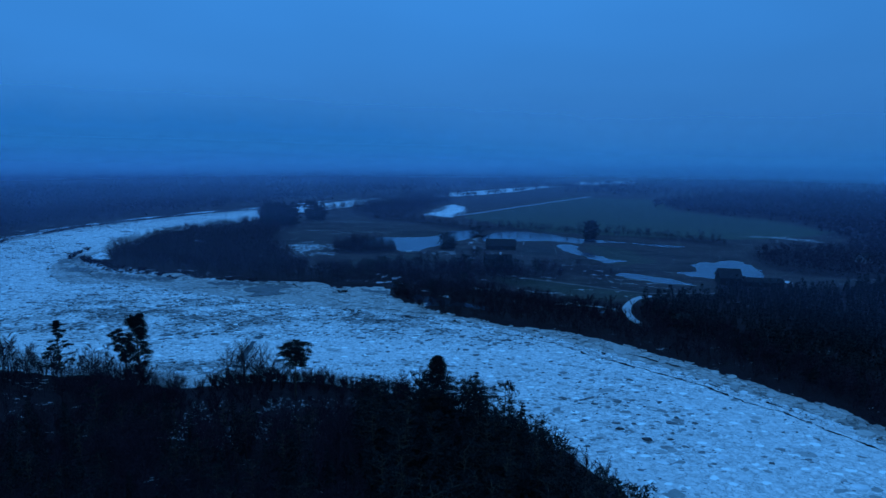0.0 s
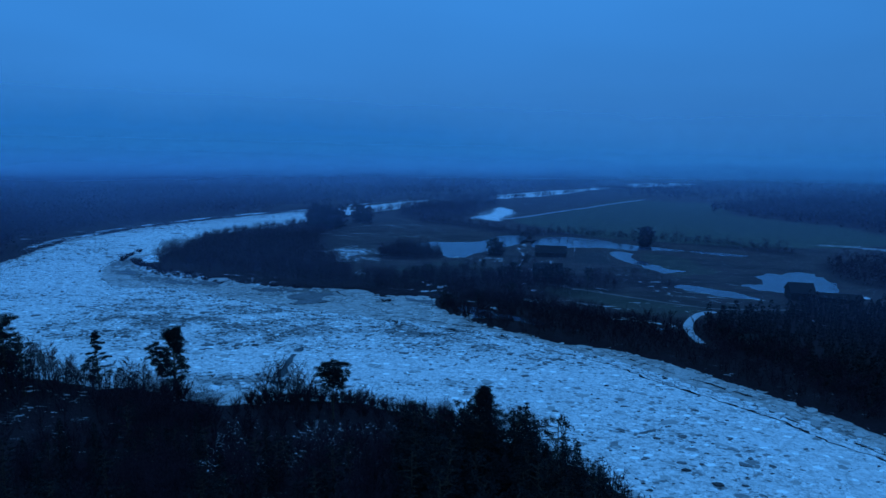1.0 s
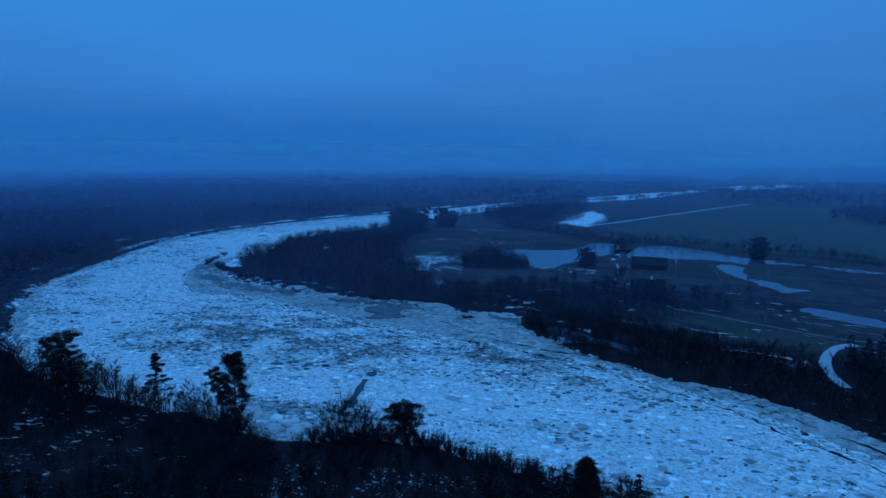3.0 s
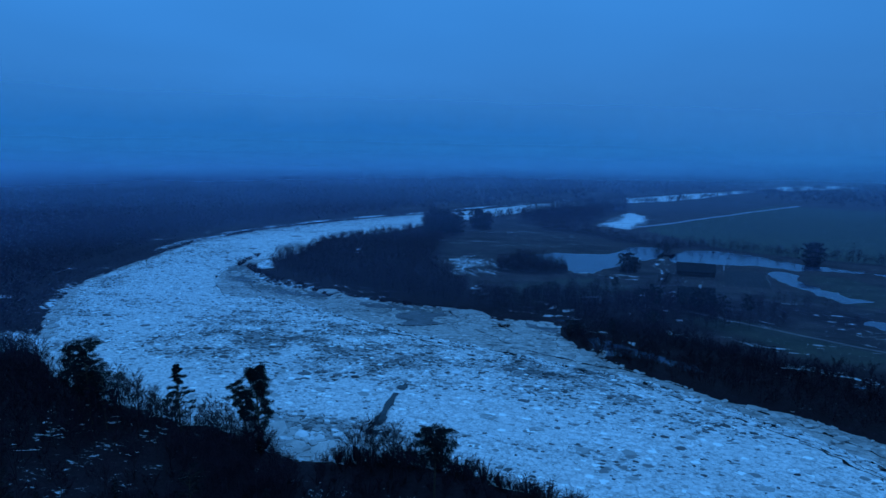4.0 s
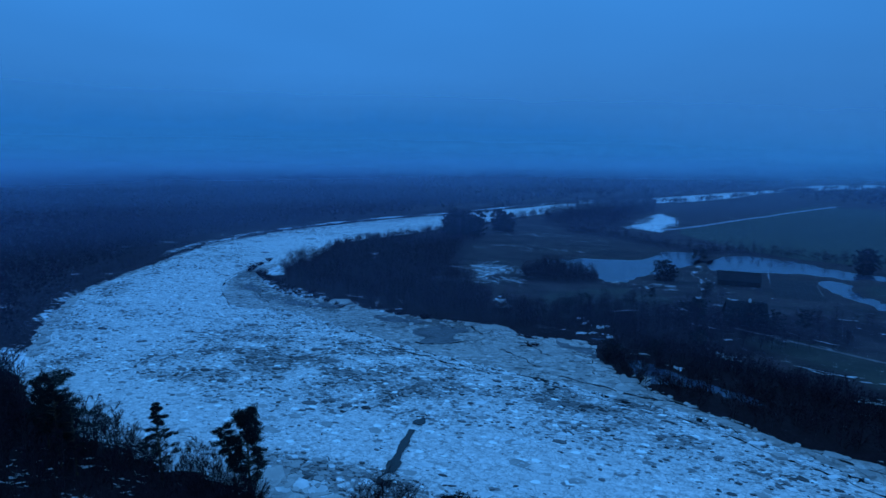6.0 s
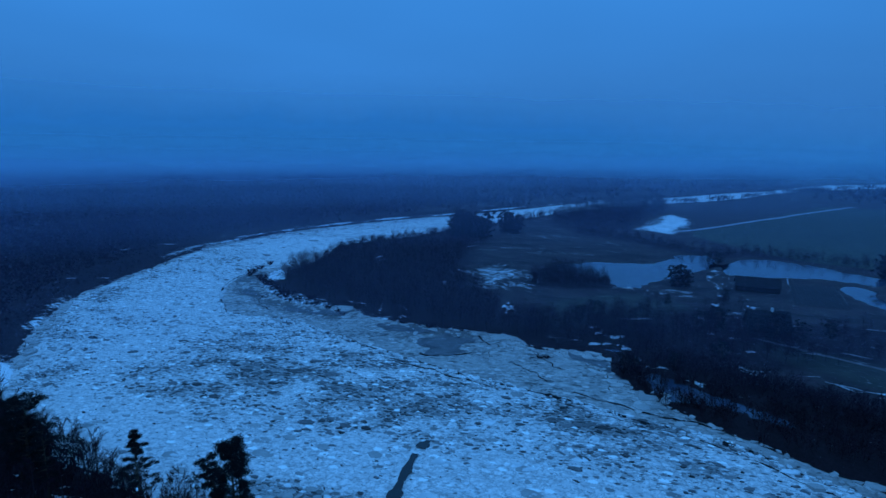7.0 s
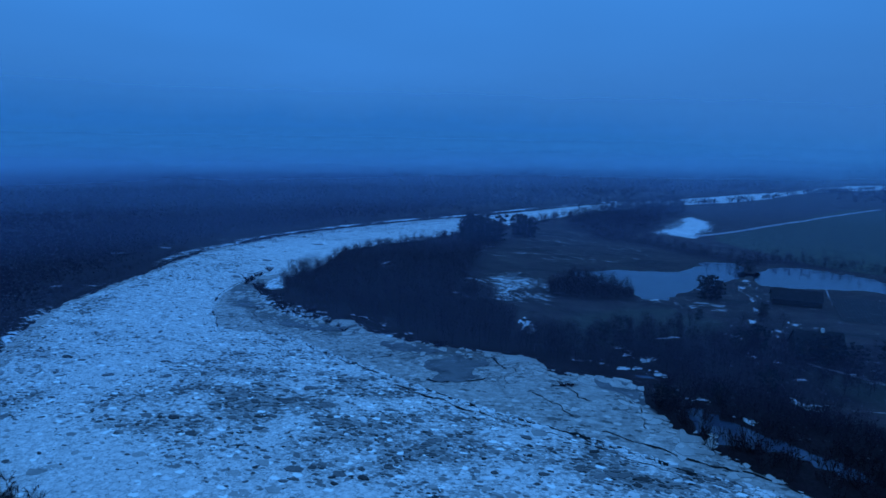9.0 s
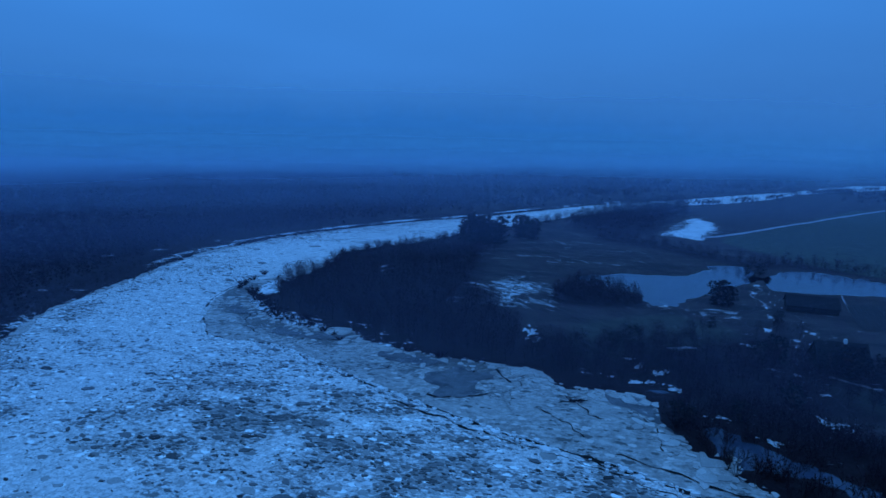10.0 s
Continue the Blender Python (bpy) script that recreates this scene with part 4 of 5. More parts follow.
def spruce(seed, h, tiers, per, spread, blades):
    """A spruce: drooping whorls of needle sprays, narrowing upward."""
    g = np.random.default_rng(seed)
    stem = stem_points(g, h, 0.012, 0.004, 6)
    stem[:, 2] -= 0.4
    tv, tf, cv, cf = [], [], [], []
    tube(tv, tf, stem, np.linspace(h * 0.014, 0.02, len(stem)), 6)
    for i in range(tiers):
        f = 0.10 + 0.89 * (i / (tiers - 1))
        a = along(stem, f)
        reach = spread * (1.03 - f) ** 0.85 * g.uniform(0.75, 1.15)
        for j in range(per):
            ang = 2 * math.pi * (j + g.random()) / per
            r = reach * g.uniform(0.7, 1.15) + 0.15
            tip = a + np.array([math.cos(ang) * r, math.sin(ang) * r, -0.28 * r + 0.25])
            spike(cv, cf, a, tip, 0.03, g)
            for k in range(blades):
                u = g.random()
                q = a + (tip - a) * u
                d = np.array([math.cos(ang) * 0.5, math.sin(ang) * 0.5, -0.25]) + g.normal(0, 0.55, 3)
                spike(cv, cf, q, q + d * (0.30 + 0.5 * (1 - f)) * 0.085 * h, 0.014 * h, g)
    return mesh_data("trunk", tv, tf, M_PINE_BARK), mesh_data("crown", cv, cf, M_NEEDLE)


def bush(seed, h, stems, twigs, width, splay=(0.1, 0.75)):
    g = np.random.default_rng(seed)
    tv, tf, cv, cf = [], [], [], []
    for s in range(stems):
        ang, lean = g.uniform(0, 6.28), g.uniform(*splay)
        top = np.array([math.cos(ang) * lean, math.sin(ang) * lean, 1.0]) * h * g.uniform(0.6, 1)
        base = np.array([math.cos(ang), math.sin(ang), 0]) * 0.15 * h * g.random() - np.array([0, 0, 0.25])
        mid = base + (top - base) * 0.5 + np.array([0, 0, 0.08 * h])
        tube(tv, tf, [base, mid, top], [0.035, 0.025, 0.008], 3)
        for j in range(twigs // stems):
            u = g.uniform(0.25, 1)
            q = base + (top - base) * u
            d = g.normal(size=3) * 0.6 + np.array([math.cos(ang) * 0.5, math.sin(ang) * 0.5, 0.4])
            spike(cv, cf, q, q + d * h * 0.22 * g.uniform(0.5, 1.1), width, g)
    return mesh_data("stems", tv, tf, M_BARK), mesh_data("crown", cv, cf, M_TWIG)


def tree_thing(name, meshes, x, y, turn, size, label, category, group="", z=None, lower="trunk"):
    base = new(name)
    z = float(height(np.array([x]), np.array([y]))[0]) if z is None else z
    base.matrix_basis = pose(x, y, z, 0, 0, turn) @ Matrix.Diagonal((size, size, size, 1))
    base.empty_display_size = 0.5
    part(lower, meshes[0], base)
    part("crown", meshes[1], base)
    return tagged(base, label, category, group)


def spots(line, gap, seed, clear=1.0, ragged=0.0):
    """Uneven places inside an outline, clear of river and ponds."""
    g = np.random.default_rng(seed)
    lo, hi = line.min(0), line.max(0)
    xs, ys = np.meshgrid(np.arange(lo[0], hi[0], gap), np.arange(lo[1], hi[1], gap))
    x = xs.ravel() + g.uniform(-0.48, 0.48, xs.size) * gap
    y = ys.ravel() + g.uniform(-0.48, 0.48, xs.size) * gap
    keep = inside(x, y, line) & (signed(x, y, RIVER) > clear)
    if ragged:
        keep &= fbm(x, y, 26, 3, seed) > -ragged
    for pond in PONDS.values():
        keep &= signed(x, y, pond) > 0.5
    for track in TRACKS.values():
        keep &= line_distance(x, y, track, False) > 3.0
    x, y = x[keep], y[keep]
    return list(zip(x, y, height(x, y), g.uniform(0, 360, len(x)), g.random(len(x)), g.integers(0, 1000, len(x))))


def full(u):
    return 0.42 + 0.62 * math.sin(math.pi * (0.08 + 0.80 * u))


def cone(u):
    return 1.08 - u


def dome(u):
    return 0.25 + math.sqrt(max(1.0 - (1.25 * u - 0.25) ** 2, 0.02)) * 0.85


# prototypes
BARE_NEAR = [bare_tree(100, 9.5, 18, 860, 0.024, 0.27, 0.25, 1, 0.5)] + [round_tree(101 + k, 9.6 + 0.5 * k, 20, 1100, 0.021) for k in range(4)]
BARE_MID = [round_tree(120 + k, 9.5 + 0.5 * k, 8, 300, 0.065) for k in range(5)]
BARE_FAR = [round_tree(140 + k, 9.5 + 0.6 * k, 5, 115, 0.13) for k in range(4)]
BUSHES = [bush(160 + k, 3.0, 12, 340, 0.03) for k in range(4)]
SPRUCES = [spruce(180 + k, 13, 16, 7, 2.6 + 0.3 * k, 6) for k in range(3)]
SPRUCE_FAR = [spruce(190 + k, 12, 10, 5, 2.6, 5) for k in range(2)]
PINES = [scots_pine(200 + k, 14, 0.22, 24, 3.2, full, 2, 22, 0.6, 0.055, blade=1.9) for k in range(4)]
BARE_MASS = [bare_tree(150 + k, 10 + 0.5 * k, 10, 270, 0.05, 0.28, 0.22, 1 + k % 2, 0.45) for k in range(3)]
BUSH_MASS = [bush(170 + k, 3.0, 6, 130, 0.05) for k in range(3)]
PINE_FAR = [pine(210 + k, 15, 0.30, 15, 3.0, 20) for k in range(2)]


def young_conifer(seed, h, wide, count, size):
    """A dense young conifer, foliage down to the ground, blunt at the top."""
    g = np.random.default_rng(seed)
    tv, tf, cv, cf = [], [], [], []
    stem = stem_points(g, h * 0.95, 0.02, 0.006, 5)
    stem[:, 2] -= 0.4
    tube(tv, tf, stem, np.linspace(h * 0.018, 0.03, len(stem)), 5)
    for _ in range(count):
        f = g.random() ** 1.3
        r = wide * (1.04 - f) ** 0.7 * (0.55 + 0.5 * g.random())
        ang = g.uniform(0, 2 * math.pi)
        a = np.array([math.cos(ang) * r * 0.75, math.sin(ang) * r * 0.75, h * (0.06 + 0.94 * f)])
        d = np.array([math.cos(ang) * 0.7, math.sin(ang) * 0.7, -0.25 + 0.6 * f]) + g.normal(0, 0.35, 3)
        spike(cv, cf, a - d * size * 0.4, a + d * size, size * 0.42, g)
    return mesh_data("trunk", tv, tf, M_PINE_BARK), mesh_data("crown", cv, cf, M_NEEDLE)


YOUNG = [young_conifer(220 + k, 7.5 + 0.8 * k, 2.9 + 0.2 * k, 150, 0.8) for k in range(4)]

BARE_LABEL = "leafless grey-brown deciduous tree with fine bare twigs"
SPRUCE_LABEL = "dark green spruce with drooping needle branches"
PINE_LABEL = "Scots pine with a dark ragged crown"
BUSH_LABEL = "leafless brown willow bush"


def single_tree(meshes, x, y, turn, label, group="", z=None, size=1.0):
    return tree_thing("pine_tree", meshes, x, y, turn, size, label, "tree", group, z)


# the trees that stand up against the ice on the near bank
single_tree(scots_pine(301, 18.8, 0.22, 96, 2.8, full, 3, 130, 0.75, 0.046, gaps=0.6), -74.6, 142.6, 20, "tall Scots pine with dark clumped crown on the near bank", z=0.2)
single_tree(scots_pine(302, 14.6, 0.44, 30, 1.9, full, 3, 120, 0.8, 0.046, lean=(-0.19, 0.0)), -77.2, 142.8, 0, "slender leaning Scots pine beside a taller one", z=0.3)
single_tree(scots_pine(303, 16.4, 0.16, 40, 4.4, cone, 3, 110, 0.35, 0.042, gaps=0.2), -94.5, 142.9, 130, "thin pine with sparse level branches", z=1.0)
single_tree(scots_pine(304, 13.6, 0.60, 56, 3.5, dome, 3, 100, 0.55, 0.058), -33.2, 133.0, 0, "umbrella-crowned Scots pine on the near bank", z=1.8)
single_tree(scots_pine(305, 16.6, 0.08, 96, 7.6, cone, 4, 80, 0.5, 0.05), -0.3, 111.0, 40, "broad dark Scots pine above the river", z=3.9)
single_tree(scots_pine(306, 20.0, 0.36, 46, 3.8, full, 4, 110, 0.7, 0.044, gaps=0.3), -116, 140, 10, "large dark Scots pine on the near bank", z=1.2)
single_tree(scots_pine(307, 17.5, 0.36, 34, 3.4, full, 4, 110, 0.7, 0.046, gaps=0.3), -121.5, 142, 90, "dark Scots pine on the near bank", z=1.2)
single_tree(scots_pine(308, 15.0, 0.30, 26, 3.0, full, 3, 84, 0.5, 0.05), -111, 139, 50, "dark Scots pine on the near bank", z=1.2)

# every other tree is listed first; the nearest of each kind become things, the rest one mass
LISTED = []


def listed(kind, meshes, x, y, z, turn, size, label, group, mass):
    LISTED.append((math.hypot(x + 40, y - 105), kind, meshes, x, y, z, turn, size, label, group, mass))


NEAR_WOOD = curve([(-250, 210), (-215, 194), (-190, 178), (-160, 172), (-128, 160), (-100, 153), (-80, 143), (-66, 137), (-54, 146), (-38, 155), (-22, 151), (-8, 144),
                   (8, 129), (16, 112), (23, 94), (31, 76), (30, 64), (-60, 74), (-130, 92), (-190, 130), (-250, 180)], True, 3)
for x, y, z, turn, u, k in spots(NEAR_WOOD, 3.4, 11, 0.4):
    v = (k % 97) / 97
    group = "trees on the near bank"
    if signed(np.array([x]), np.array([y]), SNOW["beach"])[0] < 2:
        continue
    if ((x + 96) / 19) ** 2 + ((y - 119) / 11) ** 2 < 1 and u < 0.55:      # a snowy glade with few trees
        continue
    if -40 < x < -27 and 123 < y < 136:      # low scrub before the umbrella pine
        listed("bush", BUSHES[k % 4], x, y, z, turn, 0.35 + 0.3 * v, BUSH_LABEL, group, "near_wood")
        continue
    inland = float(line_distance(np.array([x]), np.array([y]), RIVER, True)[0])
    if x > -16 + (112 - y) * 0.25 and y < 122:
        kind = ("pine_tree", PINES[k % 4], 0.62 + 0.40 * v, PINE_LABEL) if u < 0.6 else ("spruce_tree", SPRUCES[k % 3], 0.60 + 0.42 * v, SPRUCE_LABEL)
    elif -52 < x < -14 and y > 112:
        kind = ("bush", BUSHES[k % 4], 0.6 + 0.9 * v, BUSH_LABEL) if u < 0.86 else ("bare_tree", BARE_NEAR[k % 5], 0.35 + 0.25 * v, BARE_LABEL)
    elif x >= -70 and y > 128:
        kind = ("bush", BUSHES[k % 4], 0.5 + 0.7 * v, BUSH_LABEL)
    elif inland > 26 and u < (0.14 if x < -75 else 0.40):
        kind = ("pine_tree", PINES[k % 4], 0.45 + 0.35 * v, PINE_LABEL) if u < 0.10 or 0.18 < u < 0.3 else ("spruce_tree", SPRUCES[k % 3], 0.5 + 0.3 * v, SPRUCE_LABEL)
    elif u < 0.78:
        kind = ("bare_tree", BARE_NEAR[k % 5], (0.78 + 0.34 * v) * (0.8 if -108 < x < -60 else 1.0), BARE_LABEL)
    else:
        kind = ("bush", BUSHES[k % 4], 0.7 + 0.8 * v, BUSH_LABEL)
    listed(kind[0], kind[1], x, y, z, turn, kind[2], kind[3], group, "near_wood")
FAN_TREES = [bare_tree(330 + k, 12.5, 9, 1500, 0.024, 0.36, 0.28, 5, 0.55) for k in range(2)]
for x, y, s in ((-50.5, 139.2, 0.86), (-47, 138.6, 1.0), (-43.6, 139, 0.97), (-40.5, 138.4, 0.8)):
    listed("bare_tree", FAN_TREES[int(-x) % 2], x, y, 0.8, x * 31, s, "leafless tree with fanned bare branches on the near bank", "trees on the near bank", "near_wood")
g = np.random.default_rng(41)
edge = curve(NEAR_BANK[10:], False, 10)
for i, (x, y) in enumerate(edge):
    for j in range(2):
        px, py = x + g.uniform(-1.5, 1.5), y - g.uniform(2.5, 12)
        if px < -66 and not -98 < px < -90 and not (-84 < px and py > 141):
            listed("bare_tree", BARE_NEAR[(i + j) % 5], px, py, float(height(np.array([px]), np.array([py]))[0]), 53 * i + 90 * j, g.uniform(0.42, 0.68) if px > -108 else g.uniform(0.6, 0.9), BARE_LABEL, "trees on the near bank", "near_wood")
for x, y, s in ((-104, 145, 0.8), (-84.5, 145, 0.86), (-88, 144.5, 0.82)):
    listed("bare_tree", BARE_NEAR[1 if x > -86 else 3], x, y, float(height(np.array([x]), np.array([y]))[0]), x * 31, s, BARE_LABEL, "trees on the near bank", "near_wood")

for x, y, z, turn, u, k in spots(WOODS["peninsula"], 4.7, 12, 2.0):
    if ((x + 60) / 6) ** 2 + ((y - 291) / 13) ** 2 < 1:      # the snowy gap
        continue
    inner = signed(np.array([x]), np.array([y]), RIVER)[0] > 22
    listed("bare_tree", BARE_FAR[k % 4] if inner else BARE_MID[k % 5], x, y, z, turn, (0.60 + 0.42 * u) * (0.5 if y > 440 else 0.7 if y > 350 and x < -165 else 1.0), BARE_LABEL, "wood on the peninsula", "peninsula_wood")
for x, y, z, turn, u, k in spots(WOODS["shore"], 3.4, 13, 0.5, 0.55):
    if u < 0.55:
        listed("bush", BUSHES[k % 4], x, y, z, turn, 1.0 + 0.9 * u, BUSH_LABEL, "willows along the shore", "shore_wood")
    else:
        listed("bare_tree", BARE_MID[k % 5], x, y, z, turn, 0.35 + 0.35 * u, BARE_LABEL, "willows along the shore", "shore_wood")
for x, y, z, turn, u, k in spots(WOODS["belt"], 3.3, 24, 2):
    listed("bush", BUSHES[k % 4], x, y, z, turn, 0.8 + 0.8 * u, BUSH_LABEL, "willows along the shore", "shore_wood")
for x, y, z, turn, u, k in spots(WOODS["pine_wood"], 3.9, 14, 2):
    edge_ = 0.75 + 0.3 * float(fbm(np.array([x]), np.array([y]), 22, 2, 15)[0])
    if u < 0.8:
        listed("spruce_tree", YOUNG[k % 4], x, y, z, turn, (0.55 + 0.45 * u) * edge_, "dense dark young conifer beyond the river", "dark wood beyond the river", "dark_wood")
    else:
        listed("pine_tree", YOUNG[k % 4], x, y, z, turn, 0.85 * edge_, "dense dark young conifer beyond the river", "dark wood beyond the river", "dark_wood")
for zone, gap, seed, s0, ragged in (("thicket", 6.5, 16, 0.55, 0), ("farm", 4.2, 17, 0.45, 0.25), ("point", 3.8, 15, 0.45, 0), ("pond_row", 6.0, 18, 0.5, 0.7), ("lane_row", 4.0, 19, 0.25, 0.3)):
    for x, y, z, turn, u, k in spots(WOODS[zone], gap, seed, 2, ragged):
        if ((x + 60) / 6) ** 2 + ((y - 291) / 13) ** 2 < 1:
            continue
        listed("bare_tree", (BARE_MID if zone in ("farm", "point") else BARE_FAR)[k % 4], x, y, z, turn, s0 + 0.35 * u, BARE_LABEL, "trees round the flooded meadow", "meadow_wood")
shore_row = curve(NEAR_BANK[4:16], False, 12)
for i, (x, y) in enumerate(shore_row):
    g = np.random.default_rng(900 + i)
    for j in range(2):
        px, py = x + g.uniform(-1.5, 1.5), y - g.uniform(0.6, 3.2)
        if px < -80:
            if (i + j) % 3 and not -97 < px < -90:
                listed("bare_tree", BARE_NEAR[(i + j) % 5], px, py - 1.0, 0.9, 70 * i, g.uniform(0.55, 0.8) if px > -108 else g.uniform(0.7, 1.0), BARE_LABEL, "trees on the near bank", "near_wood")
            continue
        if -72 < px < -56 and py > 138:
            continue
        listed("bush", BUSHES[(i + j) % 4], px, py, float(height(np.array([px]), np.array([py]))[0]), 70 * i, g.uniform(0.6, 1.4) * (1.35 if px < -85 else 1.0), BUSH_LABEL, "willows along the shore", "near_wood")
SCRUB = [bush(230 + k, 1.2, 26, 760, 0.05, (0.2, 1.7)) for k in range(3)]
for i, (x, y, w) in enumerate(((-203, 323, 1.3), (-206, 334, 1.0), (-209, 347, 0.9), (-201, 318, 0.8), (-190, 313, 1.1), (-187, 309, 1.5), (-182, 306, 1.2), (-178, 301, 1.3), (-174, 299, 0.9), (-168, 295, 1.5), (-163, 291, 1.2),
                                (-158, 287, 1.3), (-151, 283, 1.0), (-146, 285, 1.2), (-139, 281, 0.9), (-133, 276, 0.8), (-127, 273, 0.6), (-123, 270, 0.5), (-97, 267, 0.6), (-86, 266, 1.0), (-43, 247.5, 0.5), (-41, 248, 0.5))):
    tree_thing("bush", SCRUB[i % 3], x, y, 50 * i, w * 1.9, "low dark leafless scrub standing in the shore ice", "bush", "willows along the shore", 0.25, "stem")
for x, y, u in np.random.default_rng(77).uniform((-16, 213, 0), (28, 246, 1), (170, 3)):
    if signed(np.array([x]), np.array([y]), PONDS["flood"])[0] < 2 and signed(np.array([x]), np.array([y]), RIVER)[0] > 2:
        listed("bush", BUSHES[int(u * 4)], x, y, 0.5, 360 * u, 0.7 + 0.7 * u, BUSH_LABEL, "willows along the shore", "shore_wood")
EDGE = [round_tree(125 + k, 10, 8, 420, 0.085) for k in range(4)]
for i, (x, y) in enumerate(curve([(-184, 330), (-190, 372), (-196, 404), (-186, 440), (-172, 468), (-162, 505), (-150, 530), (-138, 560), (-124, 600), (-104, 645)], False, 5)):
    g = np.random.default_rng(800 + i)
    for _ in range(2):
        px, py, w = x + g.uniform(3, 13), y + g.uniform(-4, 4), g.uniform(0.4, 0.85)
        tree_thing("bare_tree", EDGE[int(g.integers(4))], px, py, 40 * i, w * (0.8 if y > 480 else 1.0), "leafless tree with a rounded head on the inner bank", "tree", "trees round the flooded meadow", 0.8)
far_edge = curve(FAR_INNER, False, 20)
for i, (x, y) in enumerate(far_edge):
    g = np.random.default_rng(500 + i)
    for _ in range(2):
        if y > 660 or fbm(np.array([x]), np.array([y]), 60, 2, 66)[0] < -0.12:
            continue
        px, py = x + g.uniform(2, 16), y + g.uniform(-8, 4)
        listed("bare_tree", BARE_FAR[i % 4], px, py, 0.8, 40 * i, g.uniform(0.45, 0.85), BARE_LABEL, "trees round the flooded meadow", "meadow_wood")
BEND_PINES = [pine(340 + k, 15, 0.06, 46, 4.0, 36, 0.056) for k in range(2)]
for k in range(22):
    g = np.random.default_rng(700 + k)
    x, y = (-146 + 1.5 * k, 484 + g.uniform(-6, 8)) if k < 17 else (-117 + 3.2 * (k - 17), 512 + g.uniform(-4, 8))
    tree_thing("pine_tree", BEND_PINES[k % 2], x, y, 47 * k, g.uniform(0.9, 1.25), "tall dark pine at the river bend", "tree", "tall pines at the river bend")
ROUND_PINE = pine(320, 10.5, 0.02, 90, 5.0, 36, 0.042)
DOME = pine(321, 10.5, 0.02, 150, 4.5, 62, 0.036)
for k, (x, y, s) in enumerate(((1.6, 366.5, 1.0), (5.5, 368, 0.75), (-17.7, 241.5, 0.55), (-15, 243, 0.45), (-3.8, 249, 0.5), (30, 291, 0.9), (36, 290, 0.7), (24, 292, 0.65), (-30, 300, 0.6), (10, 262, 0.6), (27, 441, 0.6), (22, 446, 0.5), (104, 424, 1.3), (107, 427, 1.0), (12, 300, 0.75), (7, 296, 0.65), (48, 300, 0.6), (-36, 290, 0.6), (20, 345, 0.45), (-4, 330, 0.4))):
    tree_thing("pine_tree", DOME if s >= 0.75 else ROUND_PINE, x, y, 61 * k, s, "dark bushy pine standing on the wet meadow", "tree", "")

ARRAYS = {}


def arrays(me):
    """A mesh's corners, face starts and loops as arrays."""
    if me.name not in ARRAYS:
        v = np.empty(len(me.vertices) * 3, np.float32)
        me.vertices.foreach_get("co", v)
        lv = np.empty(len(me.loops), np.int32)
        me.loops.foreach_get("vertex_index", lv)
        st = np.empty(len(me.polygons), np.int32)
        me.polygons.foreach_get("loop_start", st)
        ARRAYS[me.name] = (v.reshape(-1, 3), lv, st)
    return ARRAYS[me.name]


def mass_of(name, entries, label):
    """Many trees as one object."""
    V, LV, ST, MI, mats = [], [], [], [], []
    nv = nl = 0
    for meshes, x, y, z, turn, size in entries:
        c, s = math.cos(radians(turn)), math.sin(radians(turn))
        rot = np.array([(c, s, 0), (-s, c, 0), (0, 0, 1)], np.float32) * size
        for me in meshes:
            v, lv, st = arrays(me)
            if me.materials[0] not in mats:
                mats.append(me.materials[0])
            V.append(v @ rot + np.array((x, y, z), np.float32))
            LV.append(lv + nv)
            ST.append(st + nl)
            MI.append(np.full(len(st), mats.index(me.materials[0]), np.int32))
            nv += len(v)
            nl += len(lv)
    me = bpy.data.meshes.new(name)
    V, LV, ST, MI = np.concatenate(V), np.concatenate(LV), np.concatenate(ST), np.concatenate(MI)
    me.vertices.add(len(V))
    me.vertices.foreach_set("co", V.ravel())
    me.loops.add(len(LV))
    me.loops.foreach_set("vertex_index", LV)
    me.polygons.add(len(ST))
    me.polygons.foreach_set("loop_start", ST)
    for m in mats:
        me.materials.append(m)
    me.polygons.foreach_set("material_index", MI)
    me.update(calc_edges=True)
    return tagged(new(name, me), label, "woodland", kind="stuff")


LISTED.sort(key=lambda e: e[0])
counts, masses = {"pine_tree": 42, "bush": 25, "bare_tree": 92}, {}
for _, kind, meshes, x, y, z, turn, size, label, group, mass in LISTED:
    counts[kind] = counts.get(kind, 0) + 1
    if counts[kind] <= 290:
        tree_thing(kind, meshes, x, y, turn, size, label, "bush" if kind == "bush" else "tree", group, z, "stem" if kind == "bush" else "trunk")
    else:
        if mass == "near_wood":
            i = int(turn) % 3
            meshes = {"bare_tree": BARE_MASS[i], "bush": BUSH_MASS[i], "pine_tree": PINE_FAR[i % 2], "spruce_tree": SPRUCE_FAR[i % 2]}[kind]
        elif kind == "bush":
            meshes = BUSH_MASS[int(turn) % 3]
        masses.setdefault(mass, []).append((meshes, x, y, z, turn, size))
MASS_LABELS = {"near_wood": "dark mixed wood and scrub on the near bank", "peninsula_wood": "dense leafless wood on the river's inner bend",
               "shore_wood": "dark willow scrub along the inner bank", "dark_wood": "dark conifer wood beyond the river",
               "meadow_wood": "leafless trees round the flooded meadow"}
for mass, entries in masses.items():
    mass_of(mass, entries, MASS_LABELS[mass])


